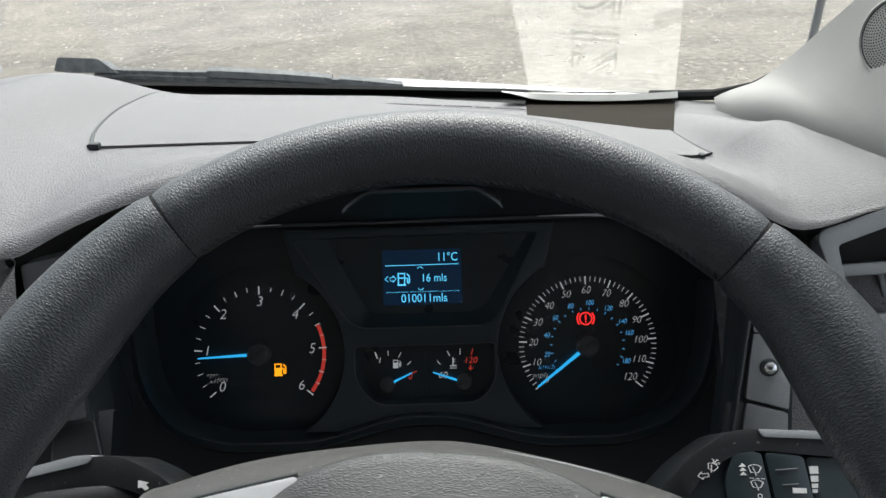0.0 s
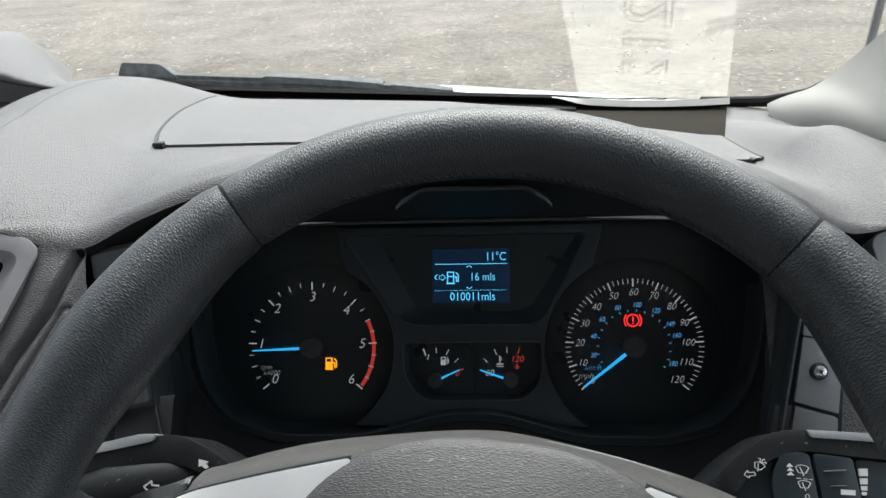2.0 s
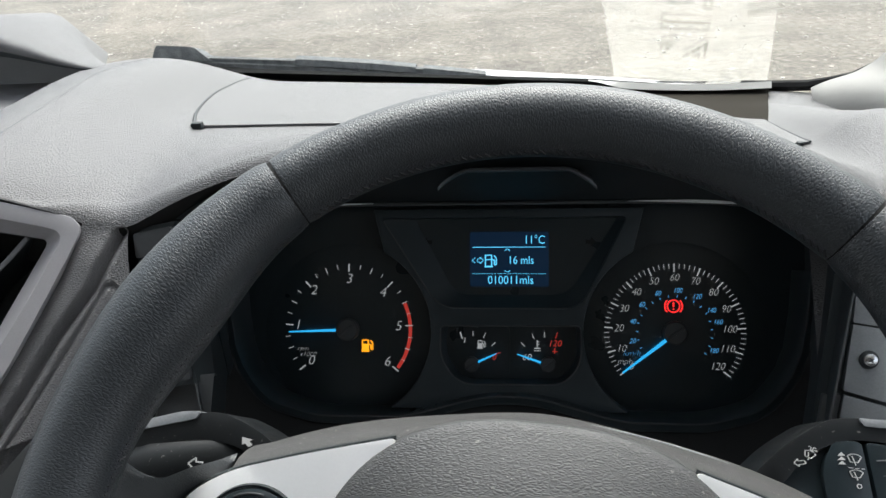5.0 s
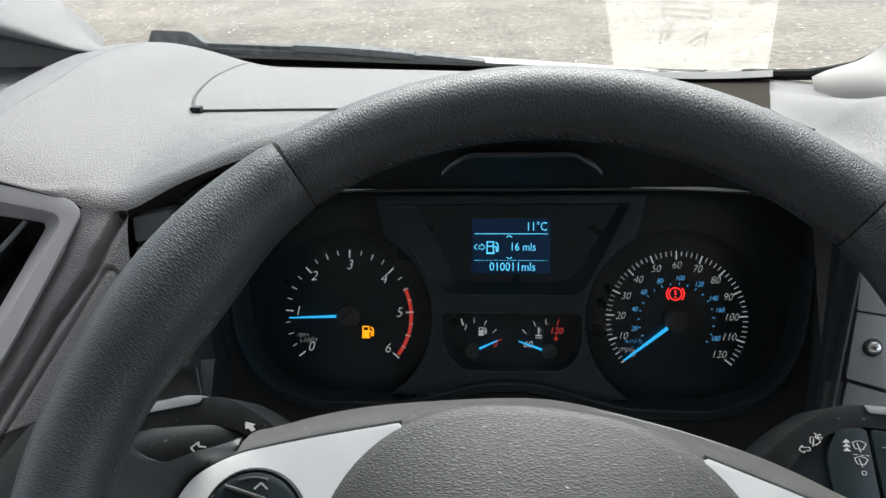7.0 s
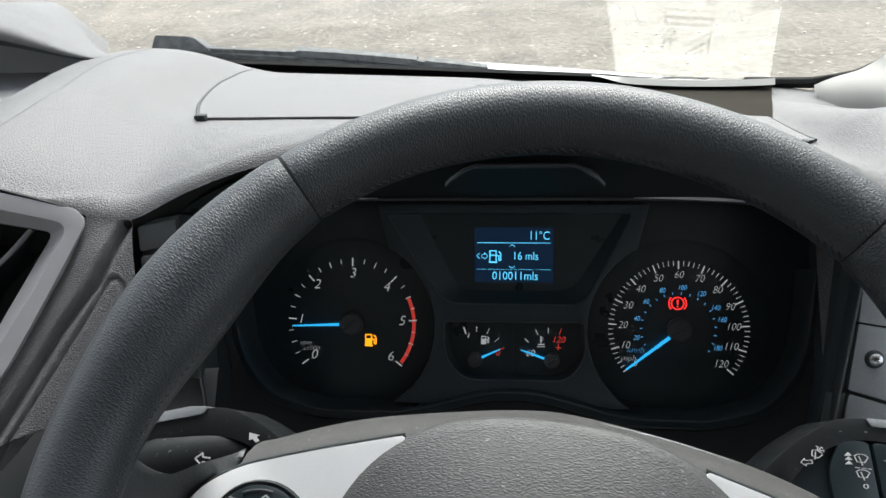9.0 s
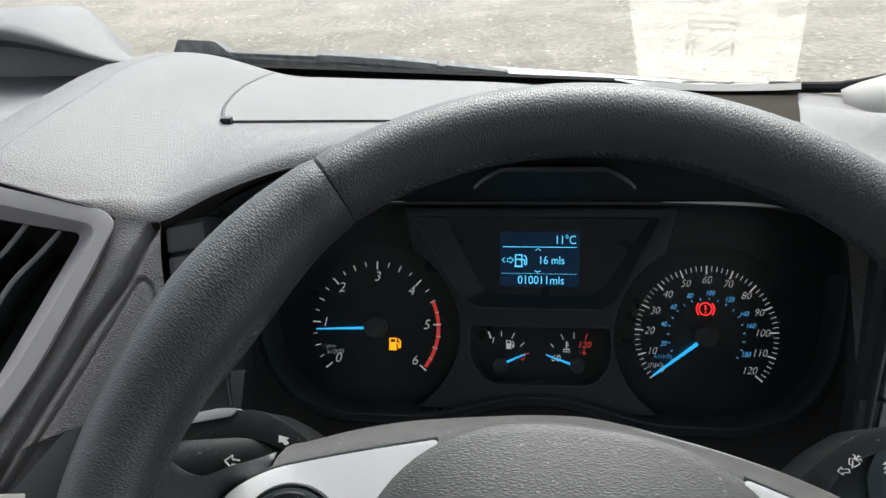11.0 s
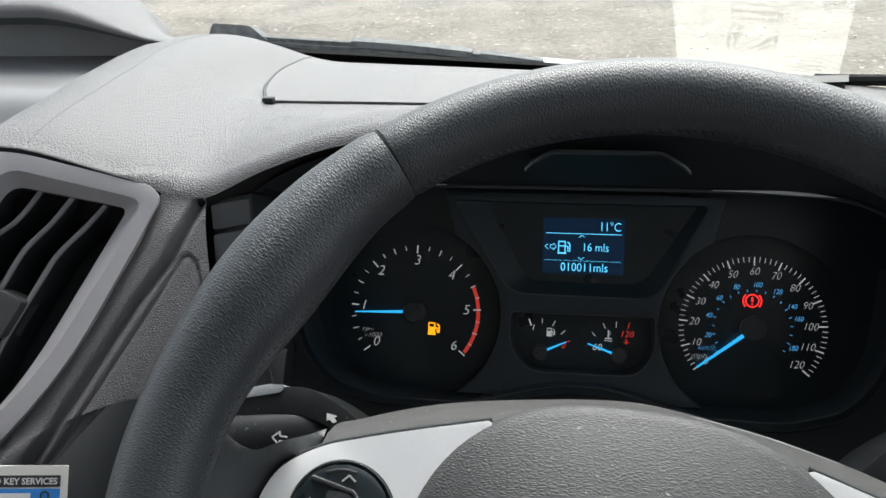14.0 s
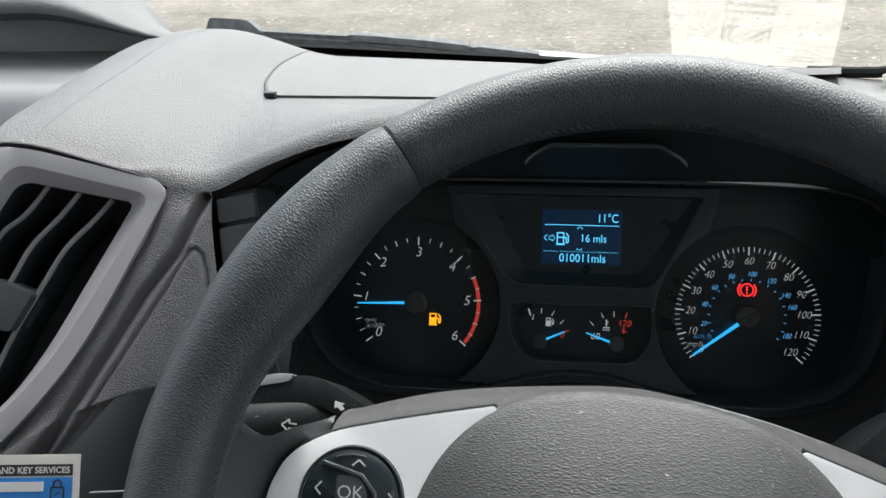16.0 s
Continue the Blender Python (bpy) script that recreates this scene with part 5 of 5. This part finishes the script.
for mark in ((0.1819, -0.0056, 0.1921, -0.0047, 0.0007), (0.1842, -0.0154, 0.1916, -0.0149, 0.0004)):
    part("grip_rib", bars([mark], shift(SR, 0, 0, 0.0072), 0.0008), SLAT, rs_)
part("speed_mark", bars([(0.1885, -0.0192, 0.1950, -0.0196, 0.0034)], shift(SR, 0, 0, 0.0075)), CHALK, rs_)
for i, (y0, y1) in enumerate(((-0.0036, -0.0086), (-0.0100, -0.0140), (-0.0152, -0.0180), (-0.0190, -0.0212))):
    part("speed_step", plate([(0.1990, y1), (0.2030 - 0.0006 * i, y1), (0.2033 - 0.0006 * i, y0), (0.1990, y0)], [], 0.004, 0.0048, SR), CHALK, rs_)

# ---- steering wheel ----
wheel = thing("steering_wheel", (0.0245, -0.29, -0.03), "black leather steering wheel with silver spokes", "steering wheel")
RR, TR = 0.1733, 0.0148


RIM_A = [0, 30, 40, 45, 50, 55, 61, 66, 72, 78, 86, 92, 100, 140]
RIM_R = [0.0151, 0.0152, 0.0157, 0.0168, 0.0182, 0.0195, 0.0205, 0.0200, 0.0185, 0.0172, 0.0168, 0.0162, 0.0155, 0.0150]
RIM_IN = [0, 0.0001, 0.0003, 0.0010, 0.0019, 0.0033, 0.0042, 0.0041, 0.0031, 0.0018, 0.0006, 0.0002, 0, 0]


def rim_at(a):
    """The rim's middle radius and its thickness, swelling inwards where thumbs rest; degrees from the top."""
    k = min(abs(a), 360 - abs(a))
    return RR - soft(k, RIM_A, RIM_IN, 3), soft(k, RIM_A, RIM_R, 3)


def rim_arc(a0, a1, n):
    """A stretch of rim; degrees from the top, clockwise."""
    pts, rs = [], []
    for a in np.linspace(a0, a1, n):
        c, r = rim_at(a)
        pts.append(WH @ Vector((c * math.sin(radians(a)) - 0.0008, c * math.cos(radians(a)), 0)))
        rs.append(r)
    return pts, rs


for name, a0, a1 in (("rim_top", -39.55, 38.75), ("left_grip", -140, -39.95), ("right_grip", 39.15, 140), ("rim_bottom", 140.6, 219.4)):
    pts, rs = rim_arc(a0, a1, 64 if name != "rim_bottom" else 30)
    if name != "rim_top":
        rs = [r * (0.965 if i in (0, len(rs) - 1) else 1.01 if i in (1, 2, len(rs) - 2, len(rs) - 3) else 1.0) for i, r in enumerate(rs)]
    else:
        rs = [r * (0.985 if 0 < i < len(rs) - 1 else 0.95) for i, r in enumerate(rs)]
    bm = tube(pts, rs, 28)
    lay, run = bm.loops.layers.uv.new("along"), [0.0]
    for p, q in zip(pts, pts[1:]):
        run.append(run[-1] + (q - p).length)
    for fi, f in enumerate(list(bm.faces)[:28 * (len(pts) - 1)]):
        i, k = divmod(fi, 28)
        for lp, (a, b) in zip(f.loops, ((k, i), (k + 1, i), (k + 1, i + 1), (k, i + 1))):
            lp[lay].uv = (a / 28 * 2 * math.pi * TR, run[b])
    part(name, bm, LEATHER, wheel)
for a0, a1 in ((-40.2, -39.2), (38.4, 39.4)):
    pts, rs = rim_arc(a0, a1, 5)
    part("seam", tube(pts, [r * 0.93 for r in rs], 28), RUBBER, wheel, "dark fold between leather pieces")
bm = bmesh.new()
for a in np.arange(-100, 100.1, 1.15):
    if 39 < abs(a) < 41:
        continue
    ring = []
    for da, ph in ((-0.36, 3.00), (0.36, 3.18)):
        c, r = rim_at(a)
        ring.append(WH @ Vector(((c + 0.99 * r * math.cos(ph)) * math.sin(radians(a + da)) - 0.0008, (c + 0.99 * r * math.cos(ph)) * math.cos(radians(a + da)), r * math.sin(ph))))
    tube(ring, 0.00042, 5, bm=bm)
tagged(part("stitching", bm, THREAD, wheel, "fine black inner stitching"), kind="stuff")


def hub_top(x):
    return soft(abs(x), [0, 0.02, 0.045, 0.065, 0.09, 0.116, 0.136], [0.066, 0.0645, 0.0606, 0.0573, 0.052, 0.0435, 0.0348], 0.012)


def spoke_z(x):
    return -0.060 + 0.056 * ease((abs(x) - 0.118) / 0.05)


cols = np.linspace(-0.1345, 0.1345, 49)
rows = []
for dy, dz in ((-0.05, -0.055), (-0.012, -0.036), (0.0, -0.0275), (-0.0025, -0.0175), (-0.007, -0.008), (-0.013, -0.0015), (-0.02, 0.0), (-0.05, 0.0), (-0.085, -0.002), (-0.10, -0.02)):
    rows.append([WH @ Vector((x, hub_top(x) + dy, -0.0575 + dz)) for x in cols])
part("hub_shroud", loft(rows), DUSTY, wheel, "dusty black hub rear shroud", sharp=60)
part("shroud_edge", tube([WH @ Vector((x, hub_top(x) - 0.0022, -0.0775)) for x in np.linspace(0.018, 0.085, 18)], [0.0002 + 0.0010 * math.sin(math.pi * k / 17) for k in range(18)], 6), EDGE, wheel, "thin pale line along the shroud edge")
TOP_X, TOP_Y = [0.1350, 0.143, 0.149, 0.155, 0.159, 0.161, 0.166, 0.174], [0.0320, 0.0255, 0.0210, 0.0165, 0.0185, 0.0240, 0.037, 0.050]
for s in (-1, 1):
    rows = []
    for t in (-0.12, -0.06, 0.0, 0.03, 0.08, 0.2, 0.4, 0.6, 0.8, 1.0):
        row = []
        for x in np.linspace(0.1350, 0.174, 34):
            top, back = soft(x, TOP_X, TOP_Y, 0.0018), 0.0
            y = top - max(t, 0) * (top + 0.085)
            if t <= 0.03:
                back = 0.0025 - 0.04 * t if t < 0 else 0.0025 * (0.03 - t) / 0.03
            inner = lerp(y, [-0.002, 0.0122, 0.023], [0.1545, 0.1486, 0.1345])
            z = -0.0565 + 0.0695 * ease((x - inner) / (0.1735 - inner)) if x > inner else -0.066
            row.append(WH @ Vector((s * x, y, z - back - 0.006 * (1 - ease((x - 0.135) / 0.012)))))
        rows.append(row)
    part("spoke_wrap", loft(rows), WRAP, wheel, "leather wrapped spoke root", sharp=70)
for s, name in ((-1, "left_spoke_cover"), (1, "right_spoke_cover")):
    edge = [(0.062, 0.0450), (0.103, 0.0334), (0.133, 0.0234), (0.1486, 0.0122), (0.1545, -0.002), (0.1545, -0.03), (0.14, -0.05), (0.08, -0.06), (0.07, 0.0)]
    rim_line = rounded([(s * x, y) for x, y in edge[:5]], [0.001, 0.03, 0.014, 0.012, 0.001], 7)
    part("trim_gap", tube([WH @ Vector((x, y + 0.0006, -0.0535)) for x, y in rim_line[5:-7]], 0.0011, 6), BLACK, wheel, "dark gap round the spoke cover")
    part(name, plate(rounded([(s * x, y) for x, y in edge], [0.003, 0.03, 0.014, 0.012, 0.012, 0.01, 0.01, 0.01, 0.01], 7), [], -0.062, -0.0505, WH, 0.003), SILVER, wheel, "satin silver spoke cover", sharp=60)
pad_rows = []
for k in (1.0, 1.0, 0.985, 0.94, 0.86, 0.72, 0.5, 0.25, 0.01):
    zz = -0.072 if len(pad_rows) == 0 else -0.054 + 0.026 * (1 - k ** 2.2) + 0.003 * (len(pad_rows) > 1)
    row = []
    for a in np.linspace(0, 2 * math.pi, 72, endpoint=False):
        c, s = math.cos(a), math.sin(a)
        row.append(WH @ Vector((0.0948 * k * math.copysign(abs(c) ** 0.8, c), -0.030 + 0.0885 * k * math.copysign(abs(s) ** 0.8, s), zz)))
    pad_rows.append(row)
part("airbag_cover", loft(pad_rows, True), HUB, wheel, "grained black airbag cover", sharp=70)

BT = shift(WH, -0.1178, -0.0030, -0.0495, 6)
pad = part("button_pad", lathe([(0.0001, 0.0028), (0.0185, 0.0028), (0.0205, 0.0018), (0.0212, 0.0), (0.0215, -0.006)], BT, 48), PIANO, wheel, "round black button pad")
part("pad_ring", lathe([(0.0213, 0.001), (0.0221, 0.0016), (0.0228, 0.0002), (0.0228, -0.006)], BT, 48), BLACK, pad)
part("ok_button", plate(rounded([(-0.006, -0.0085), (0.0075, -0.0085), (0.0075, 0.0015), (0.003, 0.0065), (-0.006, 0.0065)], [0.004, 0.004, 0.004, 0.004, 0.002]), [], 0.002, 0.0040, shift(BT, 0.0, 0.0035), 0.0008), SMOOTH, pad)
writing("letters", "OK", 0.0078, shift(BT, 0.0005, 0.0030, 0.0043), CHALK, pad)
for tipx, tipy, dx, dy in ((0.0030, 0.0165, -0.0028, -0.0024), (-0.0148, 0.0045, 0.0024, 0.0026), (0.0188, 0.0010, -0.0024, 0.0026)):
    ends = ((tipx + dx, tipy + dy), (tipx - dx, tipy + dy)) if abs(dx) > abs(dy) else ((tipx + dx, tipy + dy), (tipx + dx, tipy - dy))
    part("arrow_mark", bars([(tipx, tipy, *e, 0.0007) for e in ends], shift(BT, 0, 0, 0.0029)), CHALK, pad)
for a0, a1 in ((72, 112), (-30, 15)):
    part("pad_groove", tube([BT @ Vector((0.0185 * math.cos(radians(a)), 0.0185 * math.sin(radians(a)), 0.0027)) for a in np.linspace(a0, a1, 12)], 0.0006, 6), SMOOTH, pad)
part("cross_rib", tube([BT @ Vector(p) for p in ((-0.0125, 0.0150, 0.003), (-0.005, 0.0130, 0.0036), (0.005, 0.0100, 0.0036), (0.0105, 0.0035, 0.0036), (0.0125, -0.008, 0.0036), (0.0125, -0.016, 0.003))], 0.0010, 6), SMOOTH, pad, "raised satin rib")

# ---- loose things ----
CD = shift(BZ, -0.0735, -0.1892, 0.0306, 2.5)
card = thing("business_card", tuple(CD @ Vector((0, -0.03, 0))), "white and blue trade card standing on the console", "card")
part("sheet", plate(rounded([(-0.0478, -0.030), (0.0478, -0.030), (0.0478, 0.0300), (-0.0478, 0.0300)], 0.001), [], -0.0007, 0, CD), PAPER, card)
part("title_band", bars([(-0.0440, 0.0216, 0.0440, 0.0216, 0.0062)], CD, 0.0003), INK, card, "black title band")
part("blue_field", bars([(-0.0440, -0.0045, 0.0440, -0.0045, 0.0440)], CD, 0.0003), BLUECARD, card, "blue printed field")
writing("title", "AUTOMOTIVE LOCK AND KEY SERVICES", 0.0049, shift(CD, 0, 0.0214, 0.0005), CHALK, card, bold=0.00012, wide=0.955)
part("name_bar", bars([(-0.0415, 0.0095, -0.0055, 0.0095, 0.0120), (-0.0040, 0.0125, 0.0285, 0.0125, 0.0052)], CD, 0.0006), CHALK, card, "white bars for the trade name")
part("padlock_sign", bars([(0.0325, 0.0045, 0.0395, 0.0045, 0.0008), (0.0325, 0.0120, 0.0395, 0.0120, 0.0008), (0.0325, 0.0045, 0.0325, 0.0120, 0.0008), (0.0395, 0.0045, 0.0395, 0.0120, 0.0008), (0.0340, 0.0120, 0.0340, 0.0150, 0.0008), (0.0380, 0.0120, 0.0380, 0.0150, 0.0008), (0.0340, 0.0150, 0.0360, 0.0162, 0.0008), (0.0360, 0.0162, 0.0380, 0.0150, 0.0008), (0.0345, 0.0075, 0.0375, 0.0095, 0.0006)], CD, 0.0006), INK, card)
part("picture", lathe([(0.0001, 0.0006), (0.010, 0.0006), (0.0101, 0.0003)], shift(CD, -0.002, -0.006), 20), SATIN, card, "grey printed round picture")

sheet = thing("paper_sheet", (0.19, 0.4, 0.07), "white paper sheet with large outlined figures on the dash", "paper")


def sheet_at(a, b):
    """a goes across, b from the near edge to the far edge."""
    x = 0.078 + 0.189 * a + (0.044 - 0.001 * a) * b
    y = 0.383 - 0.030 * a + 0.17 * b
    return Vector((x, y, 0.0835 - 0.046 * b + 0.004 * (2 * a - 1) ** 2 * (1 - b) ** 3))


rows = [[sheet_at(a, 0.0) - Vector((0, 0.004, 0.0060 * ease(a / 0.22))) for a in np.linspace(0, 1, 24)]]
rows += [[sheet_at(a, b) for a in np.linspace(0, 1, 24)] for b in np.linspace(0.005, 1, 16)]
part("page", shell(rows, 0.0006), PAPER, sheet, sharp=50)
# No card lies here: a thin dark sheet painted as the paper's shadow.
rows = []
for b in np.linspace(0, 1, 8):
    rows.append([(x, y, pad_z(x, y) + 0.0016) for x, y in [((0.0985 + 0.119 * a) * (1 - b) + (0.1067 + 0.1618 * a) * b, (0.272 - 0.098 * a + 0.012 * math.sin(math.pi * a)) * (1 - b) + (0.4097 - 0.0456 * a) * b) for a in np.linspace(0, 1, 12)]])
solo("paper_shadow", shell(rows, 0.0008), BROWN, "dark brown sheet standing in for the paper's shadow on the dash", "card")
PX = Vector((0.98, -0.16, 0)).normalized()
PF = axes(sheet_at(0.50, 0.43) + Vector((0, 0, 0.0012)), PX, (0.16, 0.95, -0.28))
writing("number_print", "212", 0.078, PF @ pose(0, 0, 0, 0, 0, 90) @ Matrix.Diagonal((1, 1, 0.15, 1)), INK, sheet, wide=1.25, line=0.0018, label="large outlined figures")
part("ring_print", tube([PF @ Vector((0.064 * math.cos(a), 0.064 * math.sin(a), 0)) for a in np.linspace(0, 2 * math.pi, 60, endpoint=False)], 0.0003, 5, True), GREY, sheet, "faint printed ring")
for i in range(5):
    b0, a1 = 0.80 + 0.03 * i, 0.92 - 0.03 * (i % 2)
    lift = Vector((0, 0, 0.0006))
    part("small_print", loft([[sheet_at(a, b0 + db) + lift for a in np.linspace(0.70, a1, 6)] for db in (0.0, 0.012)]), GREY, sheet, "faint lines of small print")
